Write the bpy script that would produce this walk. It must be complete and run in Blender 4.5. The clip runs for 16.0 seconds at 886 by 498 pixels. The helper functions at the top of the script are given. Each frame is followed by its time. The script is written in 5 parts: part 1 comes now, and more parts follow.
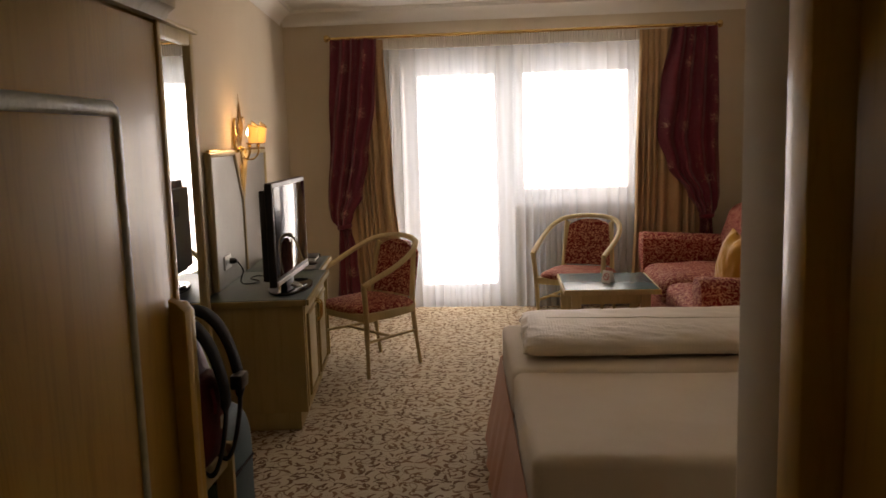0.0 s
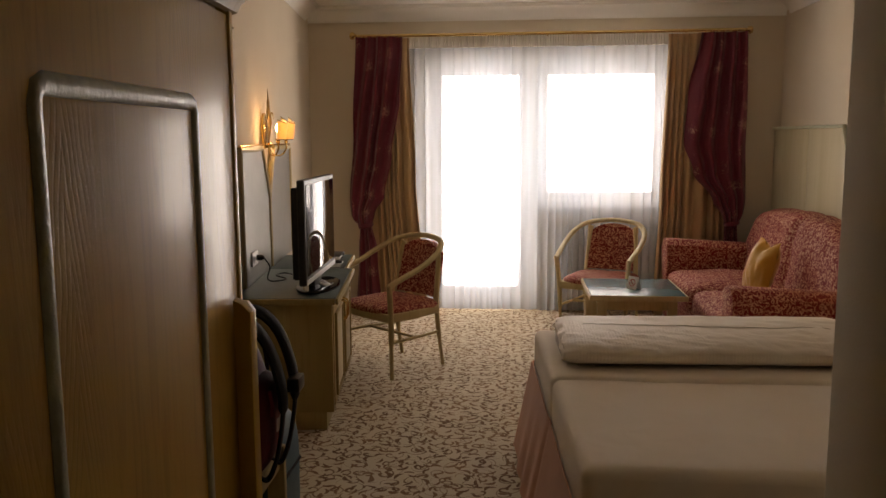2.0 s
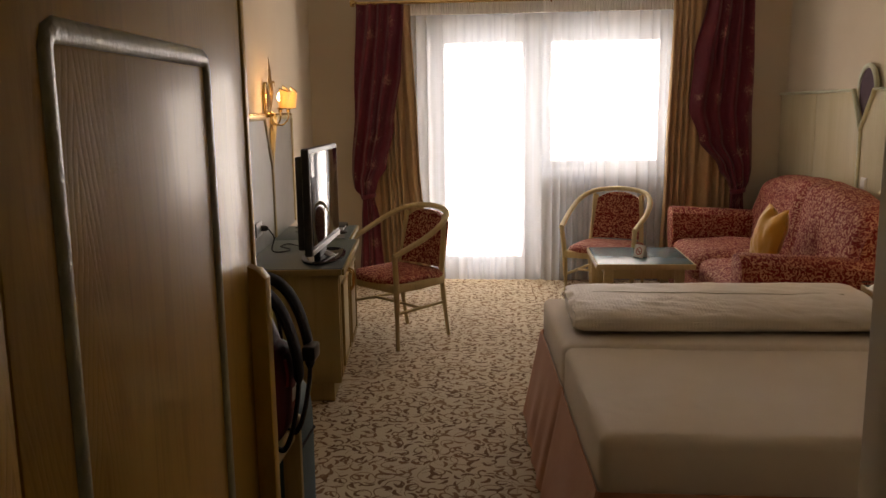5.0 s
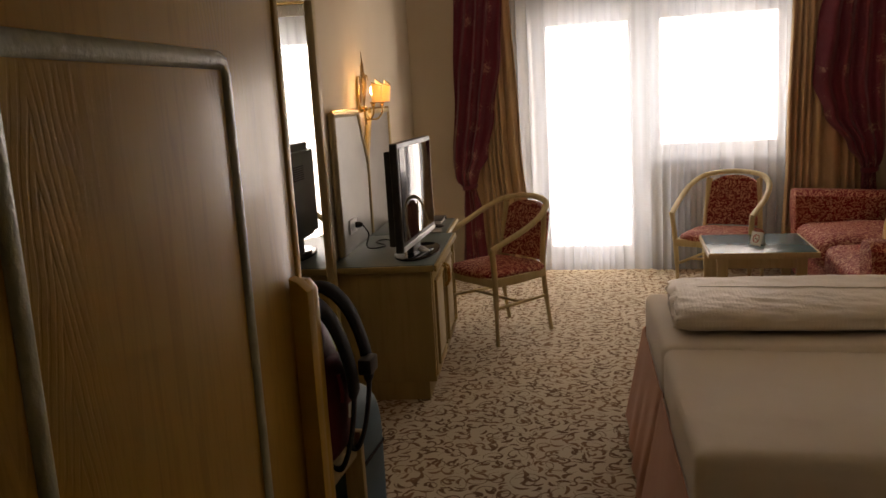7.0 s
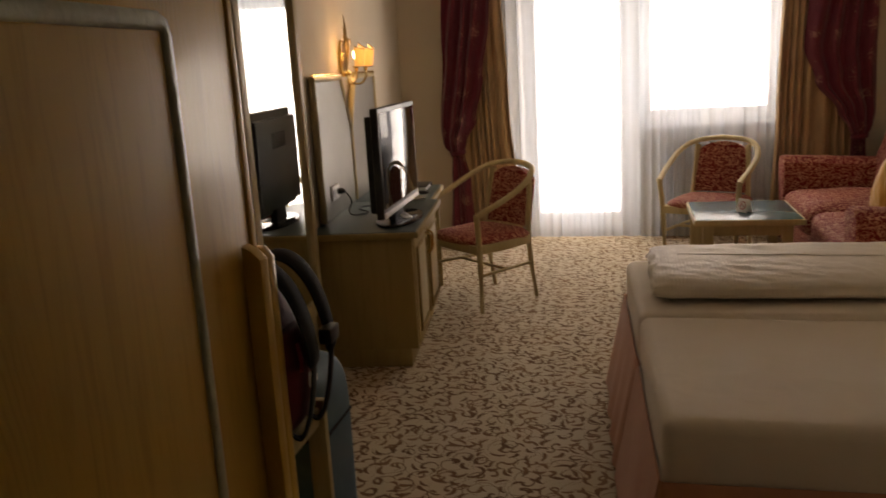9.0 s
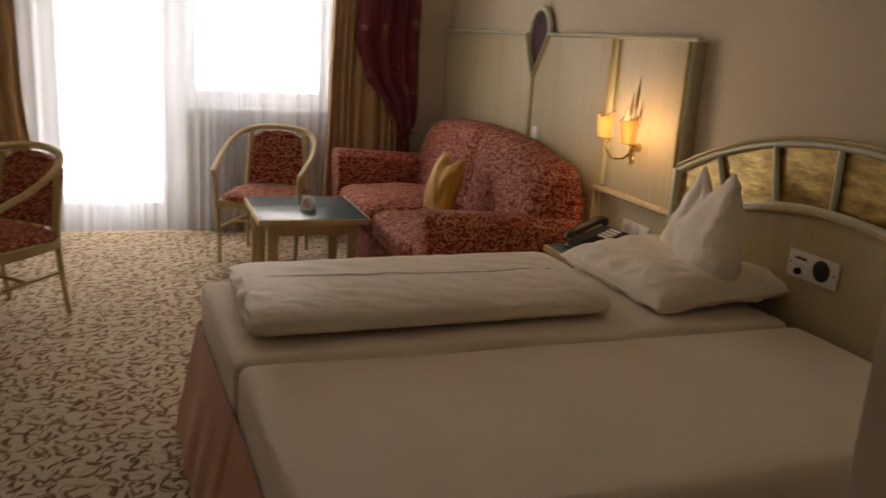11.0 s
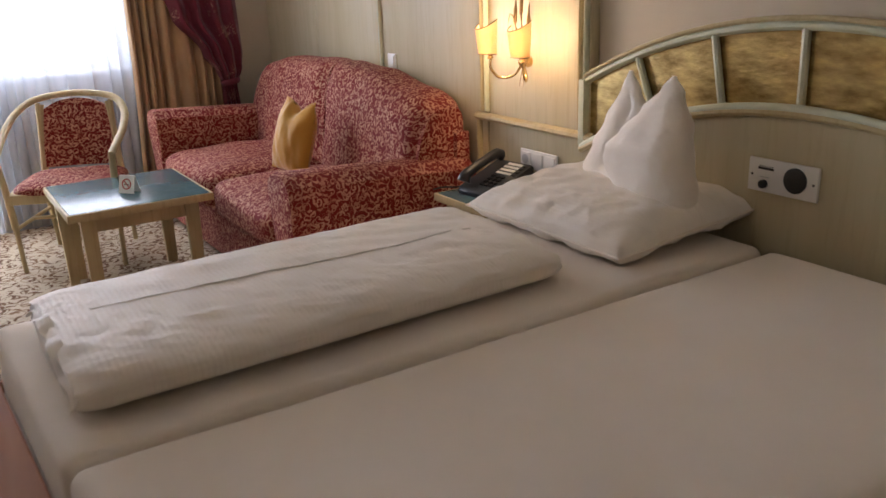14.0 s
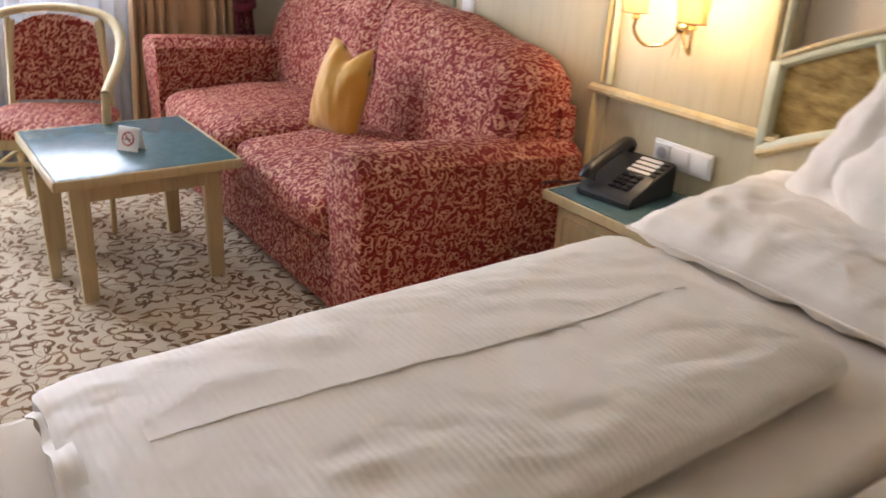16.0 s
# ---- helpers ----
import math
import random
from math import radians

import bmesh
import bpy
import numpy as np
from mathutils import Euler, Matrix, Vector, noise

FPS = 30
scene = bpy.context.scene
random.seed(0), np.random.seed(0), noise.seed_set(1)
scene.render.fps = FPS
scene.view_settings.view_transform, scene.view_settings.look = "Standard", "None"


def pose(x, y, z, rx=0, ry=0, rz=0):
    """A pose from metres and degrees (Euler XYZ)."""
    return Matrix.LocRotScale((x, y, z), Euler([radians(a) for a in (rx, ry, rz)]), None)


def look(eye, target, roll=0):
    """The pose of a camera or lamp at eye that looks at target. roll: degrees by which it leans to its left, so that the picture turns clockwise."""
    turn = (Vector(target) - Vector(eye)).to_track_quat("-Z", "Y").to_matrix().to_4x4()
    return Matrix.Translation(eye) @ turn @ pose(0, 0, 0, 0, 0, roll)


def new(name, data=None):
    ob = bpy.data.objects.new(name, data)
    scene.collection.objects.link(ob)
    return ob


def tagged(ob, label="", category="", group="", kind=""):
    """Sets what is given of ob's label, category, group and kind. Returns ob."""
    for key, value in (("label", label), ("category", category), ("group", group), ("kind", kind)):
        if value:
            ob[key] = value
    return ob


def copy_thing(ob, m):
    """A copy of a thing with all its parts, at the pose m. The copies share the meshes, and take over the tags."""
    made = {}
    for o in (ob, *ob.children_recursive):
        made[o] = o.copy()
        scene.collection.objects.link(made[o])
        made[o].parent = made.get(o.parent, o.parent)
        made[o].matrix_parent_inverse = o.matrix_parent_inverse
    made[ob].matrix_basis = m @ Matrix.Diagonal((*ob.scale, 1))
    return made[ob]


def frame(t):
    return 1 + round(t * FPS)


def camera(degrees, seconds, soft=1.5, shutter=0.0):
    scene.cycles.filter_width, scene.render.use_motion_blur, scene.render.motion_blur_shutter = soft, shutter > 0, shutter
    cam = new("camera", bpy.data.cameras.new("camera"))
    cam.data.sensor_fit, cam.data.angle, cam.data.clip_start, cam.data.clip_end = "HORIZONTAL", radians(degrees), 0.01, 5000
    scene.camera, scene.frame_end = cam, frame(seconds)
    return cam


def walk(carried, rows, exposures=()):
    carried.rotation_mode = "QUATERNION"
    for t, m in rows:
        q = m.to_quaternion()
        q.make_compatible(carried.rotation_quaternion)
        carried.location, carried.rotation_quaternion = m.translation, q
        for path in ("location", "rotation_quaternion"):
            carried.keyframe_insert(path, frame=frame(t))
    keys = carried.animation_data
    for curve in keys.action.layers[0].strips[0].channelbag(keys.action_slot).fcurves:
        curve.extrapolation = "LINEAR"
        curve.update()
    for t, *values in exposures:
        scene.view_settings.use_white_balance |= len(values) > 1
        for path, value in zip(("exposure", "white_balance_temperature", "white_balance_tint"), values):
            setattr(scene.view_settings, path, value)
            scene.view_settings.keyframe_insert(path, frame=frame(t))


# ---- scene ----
cam = camera(56.7, 16.0, shutter=0.5)
EXPOSURES = [(0, -0.83, 8330, 20), (4.2, -0.8, 8330, 20), (6.3, -0.83, 8430, 21), (9, -0.88, 8630, 20), (10.2, -0.8, 8530, 20), (12.3, -0.93, 6920, 17), (13, -0.93, 6720, 18), (13.5, -0.18, 6240, 18), (14, 0.02, 6040, 18), (14.5, 0.03, 5940, 17), (15, 0.53, 6040, 16), (15.5, 0.76, 5940, 16), (16, 0.65, 5890, 15)]
PATH = [
    (0, (0.04, 0.374, 1.544), (-0.112, 2.35, 1.274), -1.7),
    (0.5, (-0.01, 0.39, 1.541), (-0.198, 2.361, 1.257), -1.3),
    (1, (-0.048, 0.391, 1.549), (-0.241, 2.362, 1.27), -0.7),
    (1.5, (-0.076, 0.397, 1.55), (-0.239, 2.371, 1.276), -0.1),
    (2, (-0.104, 0.413, 1.549), (-0.268, 2.388, 1.279), -0.3),
    (2.5, (-0.111, 0.421, 1.539), (-0.273, 2.395, 1.262), -0.6),
    (3, (-0.13, 0.426, 1.539), (-0.251, 2.406, 1.286), 0.1),
    (3.5, (-0.152, 0.419, 1.543), (-0.24, 2.399, 1.275), -0.2),
    (4, (-0.157, 0.399, 1.521), (-0.28, 2.37, 1.209), -0.5),
    (6.3, (-0.09, 0.577, 1.531), (-0.333, 2.53, 1.174), -1.3),
    (6.5, (-0.063, 0.587, 1.532), (-0.376, 2.528, 1.165), -1.8),
    (7, (-0.047, 0.626, 1.532), (-0.492, 2.543, 1.175), -3.4),
    (7.5, (-0.029, 0.646, 1.527), (-0.494, 2.552, 1.138), -4.1),
    (8, (0.0, 0.653, 1.535), (-0.481, 2.554, 1.146), -3.4),
    (8.5, (0.03, 0.651, 1.532), (-0.458, 2.548, 1.129), -4.3),
    (9, (0.018, 0.671, 1.525), (-0.419, 2.573, 1.087), -3.3),
    (9.5, (-0.056, 0.761, 1.52), (-0.178, 2.697, 1.032), 1.0),
    (10, (-0.151, 0.979, 1.534), (-0.006, 2.924, 1.091), 2.8),
    (10.2, (-0.178, 1.032, 1.549), (0.139, 2.943, 1.049), 5.0),
    (12.3, (-0.167, 1.751, 1.48), (0.783, 3.442, 0.992), -1.9),
    (12.5, (-0.109, 1.765, 1.465), (0.851, 3.449, 0.975), -2.3),
    (13, (-0.119, 1.824, 1.467), (0.892, 3.465, 0.934), -1.7),
    (13.5, (-0.117, 1.903, 1.445), (0.928, 3.491, 0.825), -1.4),
    (14, (-0.034, 2.098, 1.434), (0.978, 3.703, 0.8), -2.1),
    (14.5, (0.08, 2.293, 1.446), (1.13, 3.885, 0.845), -2.3),
    (15, (0.093, 2.538, 1.393), (1.193, 4.074, 0.737), 1.0),
    (15.5, (-0.003, 2.849, 1.45), (1.091, 4.342, 0.692), -1.6),
    (16, (-0.006, 3.103, 1.417), (1.072, 4.591, 0.628), 3.3),
]
walk(cam, [(t, look(eye, target, roll)) for t, eye, target, roll in PATH], EXPOSURES)

# ---- light ----
world = bpy.data.worlds.new("sky")
scene.world = world
world.use_nodes = True
_sky = world.node_tree.nodes.new("ShaderNodeTexSky")
_sky.sky_type, _sky.sun_disc, _sky.sun_elevation, _sky.sun_rotation = "NISHITA", False, radians(42), radians(200)
_bg = world.node_tree.nodes["Background"]
_bg.inputs["Strength"].default_value = 0.15
world.node_tree.links.new(_sky.outputs[0], _bg.inputs[0])
sun = new("sun", bpy.data.lights.new("sun", "SUN"))
sun.data.energy, sun.data.angle, sun.data.color = 3.0, radians(0.5), (1.0, 0.95, 0.87)
sun.matrix_world = look((0, 0, 20), (6, 12, 5))


def area(name, x, z, w, h, y, watts):
    lamp = new(name, bpy.data.lights.new(name, "AREA"))
    lamp.data.shape, lamp.data.size, lamp.data.size_y, lamp.data.energy = "RECTANGLE", w, h, watts
    lamp.data.color = (0.97, 0.98, 1.0)
    lamp.matrix_world = look((x, y, z), (x, y - 1, z))
    return lamp


area("daylight_door", -0.38, 1.12, 0.94, 2.1, 8.0, 74)
area("daylight_window", 0.69, 1.57, 1.08, 1.2, 8.0, 44)


# ---- materials ----
def nodes_of(name, rough=0.6, metal=0.0, spec=0.5):
    m = bpy.data.materials.new(name)
    m.use_nodes = True
    nt = m.node_tree
    b = nt.nodes["Principled BSDF"]
    b.inputs["Roughness"].default_value, b.inputs["Metallic"].default_value = rough, metal
    b.inputs["Specular IOR Level"].default_value = spec
    return m, nt, b


def add(nt, kind, **sets):
    n = nt.nodes.new(kind)
    for key, value in sets.items():
        n.inputs[key].default_value = value
    return n


def coords(nt, stretch=(1, 1, 1), vary=True):
    tc = nt.nodes.new("ShaderNodeTexCoord")
    mp = add(nt, "ShaderNodeMapping", Scale=stretch)
    nt.links.new(tc.outputs["Object"], mp.inputs["Vector"])
    if vary:
        info = nt.nodes.new("ShaderNodeObjectInfo")
        mul = nt.nodes.new("ShaderNodeMath")
        mul.operation = "MULTIPLY"
        mul.inputs[1].default_value = 37.0
        nt.links.new(info.outputs["Random"], mul.inputs[0])
        nt.links.new(mul.outputs[0], mp.inputs["Location"])
    return mp.outputs[0]


def ramp(nt, fac, stops, ease="LINEAR"):
    r = nt.nodes.new("ShaderNodeValToRGB")
    r.color_ramp.interpolation = ease
    while len(r.color_ramp.elements) < len(stops):
        r.color_ramp.elements.new(0.5)
    for e, (p, c) in zip(r.color_ramp.elements, stops):
        e.position, e.color = p, (*c, 1) if len(c) == 3 else c
    nt.links.new(fac, r.inputs[0])
    return r.outputs[0]


def relief(nt, b, height, strength, distance=0.002):
    bump = add(nt, "ShaderNodeBump", Strength=strength, Distance=distance)
    nt.links.new(height, bump.inputs["Height"])
    nt.links.new(bump.outputs[0], b.inputs["Normal"])


def mixed(nt, fac, a, b):
    m = nt.nodes.new("ShaderNodeMix")
    m.data_type = "RGBA"
    for sock, v in ((m.inputs[0], fac), (m.inputs[6], a), (m.inputs[7], b)):
        if isinstance(v, (tuple, float, int)):
            sock.default_value = (*v, 1) if isinstance(v, tuple) else v
        else:
            nt.links.new(v, sock)
    return m.outputs[2]


def plain(name, c1, c2, scale=6.0, rough=0.6, metal=0.0, bump=0.15, grain=90.0, stretch=(1, 1, 1), spec=0.5, rough2=None):
    """Two tones of one colour in soft patches, with a fine relief."""
    m, nt, b = nodes_of(name, rough, metal, spec)
    v = coords(nt, stretch)
    n = add(nt, "ShaderNodeTexNoise", Scale=scale, Detail=6.0, Roughness=0.6)
    g = add(nt, "ShaderNodeTexNoise", Scale=grain, Detail=3.0)
    nt.links.new(v, n.inputs["Vector"]), nt.links.new(v, g.inputs["Vector"])
    nt.links.new(ramp(nt, n.outputs[0], [(0.3, c1), (0.7, c2)]), b.inputs["Base Color"])
    if rough2:
        r = ramp(nt, n.outputs[0], [(0.35, (rough,) * 3), (0.7, (rough2,) * 3)])
        nt.links.new(r, b.inputs["Roughness"])
    if bump:
        relief(nt, b, g.outputs[0], bump)
    return m


def maths(nt, op, a, b=None, c=None):
    n = nt.nodes.new("ShaderNodeMath")
    n.operation = op
    for sock, v in zip(n.inputs, (a, b, c)):
        if v is None:
            continue
        if isinstance(v, (int, float)):
            sock.default_value = v
        else:
            nt.links.new(v, sock)
    return n.outputs[0]


def scroll(name, ground, ground2, ink, ink2, scale, width, turn, rough, bump, sheen=0.0, fold=False, leaf=None):
    """Woven cloth with a pattern of small curling tendrils. leaf: scale of scattered leaves between thin vines. fold: lay the flat pattern over cloth that faces several ways."""
    m, nt, b = nodes_of(name, rough, 0.0, 0.2)
    b.inputs["Sheen Weight"].default_value = sheen
    v = coords(nt, vary=False)
    flat = v
    if fold:
        sep, com = nt.nodes.new("ShaderNodeSeparateXYZ"), nt.nodes.new("ShaderNodeCombineXYZ")
        nt.links.new(v, sep.inputs[0])
        side, face = nt.nodes.new("ShaderNodeSeparateXYZ"), nt.nodes.new("ShaderNodeTexCoord")
        nt.links.new(face.outputs["Normal"], side.inputs[0])
        nx, ny, nz = (maths(nt, "ABSOLUTE", o) for o in side.outputs)
        is_x = maths(nt, "MULTIPLY", maths(nt, "GREATER_THAN", nx, ny), maths(nt, "GREATER_THAN", nx, nz))
        is_z = maths(nt, "MULTIPLY", maths(nt, "GREATER_THAN", nz, ny), maths(nt, "SUBTRACT", 1.0, is_x))
        px, py, pz = sep.outputs
        nt.links.new(maths(nt, "MULTIPLY_ADD", maths(nt, "SUBTRACT", py, px), is_x, px), com.inputs[0])
        nt.links.new(maths(nt, "MULTIPLY_ADD", maths(nt, "SUBTRACT", py, pz), is_z, pz), com.inputs[1])
        flat = com.outputs[0]
    warp = add(nt, "ShaderNodeTexNoise", Scale=scale * 0.8, Detail=1.0)
    nt.links.new(flat, warp.inputs["Vector"])
    off = nt.nodes.new("ShaderNodeVectorMath")
    off.operation = "MULTIPLY_ADD"
    off.inputs[1].default_value = (0.45 / scale,) * 3
    nt.links.new(warp.outputs["Color"], off.inputs[0]), nt.links.new(flat, off.inputs[2])
    inks = []
    for k, shift in ((1.0, 0.0), (1.15, 3.7)):
        move = add(nt, "ShaderNodeMapping", Location=(shift, shift * 0.6, 0))
        nt.links.new(off.outputs[0], move.inputs["Vector"])
        cell = add(nt, "ShaderNodeTexVoronoi", Scale=scale * k, Randomness=0.75)
        cell.voronoi_dimensions = "2D"
        nt.links.new(move.outputs[0], cell.inputs["Vector"])
        gap = nt.nodes.new("ShaderNodeVectorMath")
        gap.operation = "SUBTRACT"
        nt.links.new(move.outputs[0], gap.inputs[0]), nt.links.new(cell.outputs["Position"], gap.inputs[1])
        d, col = nt.nodes.new("ShaderNodeSeparateXYZ"), nt.nodes.new("ShaderNodeSeparateColor")
        nt.links.new(gap.outputs[0], d.inputs[0]), nt.links.new(cell.outputs["Color"], col.inputs[0])
        angle = maths(nt, "ARCTAN2", d.outputs[1], d.outputs[0])
        r = cell.outputs["Distance"]
        hand = maths(nt, "SUBTRACT", maths(nt, "MULTIPLY", maths(nt, "GREATER_THAN", col.outputs[1], 0.5), 2.0), 1.0)
        phase = maths(nt, "ADD", maths(nt, "MULTIPLY", angle, 0.15915), maths(nt, "ADD", maths(nt, "MULTIPLY", maths(nt, "MULTIPLY", r, turn), hand), maths(nt, "MULTIPLY", col.outputs[0], 1.0)))
        dist = maths(nt, "ABSOLUTE", maths(nt, "SUBTRACT", maths(nt, "FRACT", phase), 0.5))
        arc = maths(nt, "MULTIPLY", dist, maths(nt, "ADD", r, 0.08))
        stroke = maths(nt, "SUBTRACT", arc, maths(nt, "MULTIPLY", maths(nt, "SUBTRACT", 0.66, r), width))
        inks.append(ramp(nt, maths(nt, "ADD", stroke, 0.1), [(0.1, (1, 1, 1)), (0.112, (0, 0, 0))]))
    both = maths(nt, "MAXIMUM", inks[0], inks[1])
    if leaf:
        cell = add(nt, "ShaderNodeTexVoronoi", Scale=leaf, Randomness=0.8)
        cell.voronoi_dimensions = "2D"
        nt.links.new(off.outputs[0], cell.inputs["Vector"])
        gap = nt.nodes.new("ShaderNodeVectorMath")
        gap.operation = "SUBTRACT"
        nt.links.new(off.outputs[0], gap.inputs[0]), nt.links.new(cell.outputs["Position"], gap.inputs[1])
        d, col = nt.nodes.new("ShaderNodeSeparateXYZ"), nt.nodes.new("ShaderNodeSeparateColor")
        nt.links.new(gap.outputs[0], d.inputs[0]), nt.links.new(cell.outputs["Color"], col.inputs[0])
        turned = maths(nt, "MULTIPLY", col.outputs[0], 6.2832)
        cs, sn = maths(nt, "COSINE", turned), maths(nt, "SINE", turned)
        p = maths(nt, "ADD", maths(nt, "MULTIPLY", d.outputs[0], cs), maths(nt, "MULTIPLY", d.outputs[1], sn))
        q = maths(nt, "SUBTRACT", maths(nt, "MULTIPLY", d.outputs[1], cs), maths(nt, "MULTIPLY", d.outputs[0], sn))
        q = maths(nt, "ADD", q, maths(nt, "MULTIPLY", maths(nt, "MULTIPLY", p, p), leaf * 0.9))
        size = maths(nt, "MULTIPLY_ADD", col.outputs[1], 0.25, 0.4)
        p2 = maths(nt, "POWER", maths(nt, "ABSOLUTE", maths(nt, "DIVIDE", maths(nt, "MULTIPLY", p, leaf), size)), 2.0)
        q2 = maths(nt, "POWER", maths(nt, "ABSOLUTE", maths(nt, "DIVIDE", maths(nt, "MULTIPLY", q, leaf * 3.6), size)), 2.0)
        blade = ramp(nt, maths(nt, "ADD", p2, q2), [(0.85, (1, 1, 1)), (0.97, (0, 0, 0))])
        both = maths(nt, "MAXIMUM", both, blade)
    soft = add(nt, "ShaderNodeTexNoise", Scale=2.5, Detail=4.0)
    nt.links.new(v, soft.inputs["Vector"])
    base = ramp(nt, soft.outputs[0], [(0.3, ground), (0.7, ground2)])
    tint = ramp(nt, warp.outputs[0], [(0.4, ink), (0.65, ink2)])
    nt.links.new(mixed(nt, both, base, tint), b.inputs["Base Color"])
    pile = add(nt, "ShaderNodeTexNoise", Scale=420.0, Detail=2.0)
    nt.links.new(v, pile.inputs["Vector"])
    relief(nt, b, pile.outputs[0], bump, 0.003)
    return m


def wood_paint(name, c1, c2, grain_c, strength=0.35, rough=0.42, stretch=(14, 14, 1.1), relief_depth=0.25, spec=0.14, swirl=0.4, lacquer=0.0):
    """Painted wood with the open grain showing through; lacquer: a clear coat over nested arches of heart grain."""
    m, nt, b = nodes_of(name, rough, 0.0, spec)
    b.inputs["Coat Weight"].default_value, b.inputs["Coat Roughness"].default_value = lacquer, 0.13
    v = coords(nt, stretch)
    w = add(nt, "ShaderNodeTexNoise", Scale=3.0, Detail=8.0, Roughness=0.65, Distortion=swirl)
    s = add(nt, "ShaderNodeTexNoise", Scale=0.5, Detail=4.0)
    nt.links.new(v, w.inputs["Vector"]), nt.links.new(v, s.inputs["Vector"])
    base = ramp(nt, s.outputs[0], [(0.3, c1), (0.7, c2)])
    fac = ramp(nt, w.outputs[0], [(0.5, (0, 0, 0)), (0.66, (strength,) * 3)])
    height = w.outputs[0]
    if lacquer:
        place = nt.nodes.new("ShaderNodeSeparateXYZ")
        nt.links.new(coords(nt, vary=False), place.inputs[0])
        wander = add(nt, "ShaderNodeTexNoise", Scale=7.0, Detail=3.0)
        nt.links.new(coords(nt, (1, 1, 0.5), vary=False), wander.inputs["Vector"])
        y = maths(nt, "ADD", place.outputs[1], maths(nt, "MULTIPLY", wander.outputs[0], 0.05))
        u = maths(nt, "ABSOLUTE", maths(nt, "SUBTRACT", maths(nt, "MODULO", maths(nt, "ADD", y, 7.74), 0.19), 0.095))
        arch = maths(nt, "SINE", maths(nt, "MULTIPLY", maths(nt, "SUBTRACT", place.outputs[2], maths(nt, "MULTIPLY", u, 6.0)), 85.0))
        patch = add(nt, "ShaderNodeTexNoise", Scale=2.3, Detail=1.0)
        nt.links.new(coords(nt, (1, 1, 0.6), vary=False), patch.inputs["Vector"])
        heart = maths(nt, "MULTIPLY", ramp(nt, patch.outputs[0], [(0.54, (0, 0, 0)), (0.66, (1, 1, 1))]), ramp(nt, arch, [(0.35, (0, 0, 0)), (0.8, (1, 1, 1))]))
        fac = maths(nt, "MAXIMUM", fac, maths(nt, "MULTIPLY", heart, strength))
        height = maths(nt, "SUBTRACT", height, maths(nt, "MULTIPLY", heart, 0.35))
    nt.links.new(mixed(nt, fac, base, grain_c), b.inputs["Base Color"])
    relief(nt, b, height, relief_depth, 0.0015)
    return m


def cloth(name, c1, c2, weave=700.0, rough=0.85, sheen=0.2, stripe=None, wrinkle=0.35):
    """Woven cloth with soft creases; stripe: the pitch of a satin stripe across x."""
    m, nt, b = nodes_of(name, rough, 0.0, 0.25)
    b.inputs["Sheen Weight"].default_value = sheen
    v = coords(nt)
    n = add(nt, "ShaderNodeTexNoise", Scale=5.0, Detail=5.0)
    w = add(nt, "ShaderNodeTexNoise", Scale=weave, Detail=1.0)
    k = add(nt, "ShaderNodeTexNoise", Scale=9.0, Detail=3.0, Distortion=0.8)
    for t in (n, w, k):
        nt.links.new(v, t.inputs["Vector"])
    nt.links.new(ramp(nt, n.outputs[0], [(0.3, c1), (0.7, c2)]), b.inputs["Base Color"])
    height = nt.nodes.new("ShaderNodeMath")
    height.operation = "MULTIPLY_ADD"
    height.inputs[1].default_value = 0.12
    nt.links.new(w.outputs[0], height.inputs[0]), nt.links.new(k.outputs[0], height.inputs[2])
    top = height.outputs[0]
    if stripe:
        wave = add(nt, "ShaderNodeTexWave", Scale=math.pi / 10 / stripe)
        nt.links.new(v, wave.inputs["Vector"])
        r = ramp(nt, wave.outputs[0], [(0.35, (0.75,) * 3), (0.65, (0.45,) * 3)])
        nt.links.new(r, b.inputs["Roughness"])
        sh = nt.nodes.new("ShaderNodeMath")
        sh.operation = "MULTIPLY_ADD"
        sh.inputs[1].default_value = 0.055
        nt.links.new(wave.outputs[0], sh.inputs[0]), nt.links.new(top, sh.inputs[2])
        top = sh.outputs[0]
    relief(nt, b, top, wrinkle, 0.012)
    return m


M_WALL = plain("wall_plaster", (0.60, 0.51, 0.385), (0.645, 0.56, 0.43), 1.3, 0.9, bump=0.25, grain=160)
M_CEIL = plain("ceiling_plaster", (0.76, 0.73, 0.67), (0.8, 0.78, 0.73), 1.0, 0.92, bump=0.15, grain=140)
M_CARPET = scroll("carpet", (0.51, 0.42, 0.295), (0.57, 0.475, 0.345), (0.145, 0.075, 0.033), (0.225, 0.125, 0.06), 7.5, 0.036, 1.9, 0.95, 0.5, 0.05, leaf=16.5)
M_SOFA = scroll("red_damask", (0.165, 0.011, 0.011), (0.215, 0.018, 0.016), (0.56, 0.285, 0.185), (0.43, 0.18, 0.115), 18.0, 0.07, 2.4, 0.75, 0.4, 0.03, True, leaf=33.0)
M_CREAM = wood_paint("cream_painted_wood", (0.47, 0.375, 0.20), (0.54, 0.44, 0.255), (0.36, 0.275, 0.13), 0.45, 0.4)
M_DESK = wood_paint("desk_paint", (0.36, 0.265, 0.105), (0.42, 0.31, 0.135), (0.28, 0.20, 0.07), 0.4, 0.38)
M_PANEL = wood_paint("cream_panel", (0.50, 0.43, 0.27), (0.56, 0.49, 0.33), (0.42, 0.35, 0.205), 0.35, 0.38)
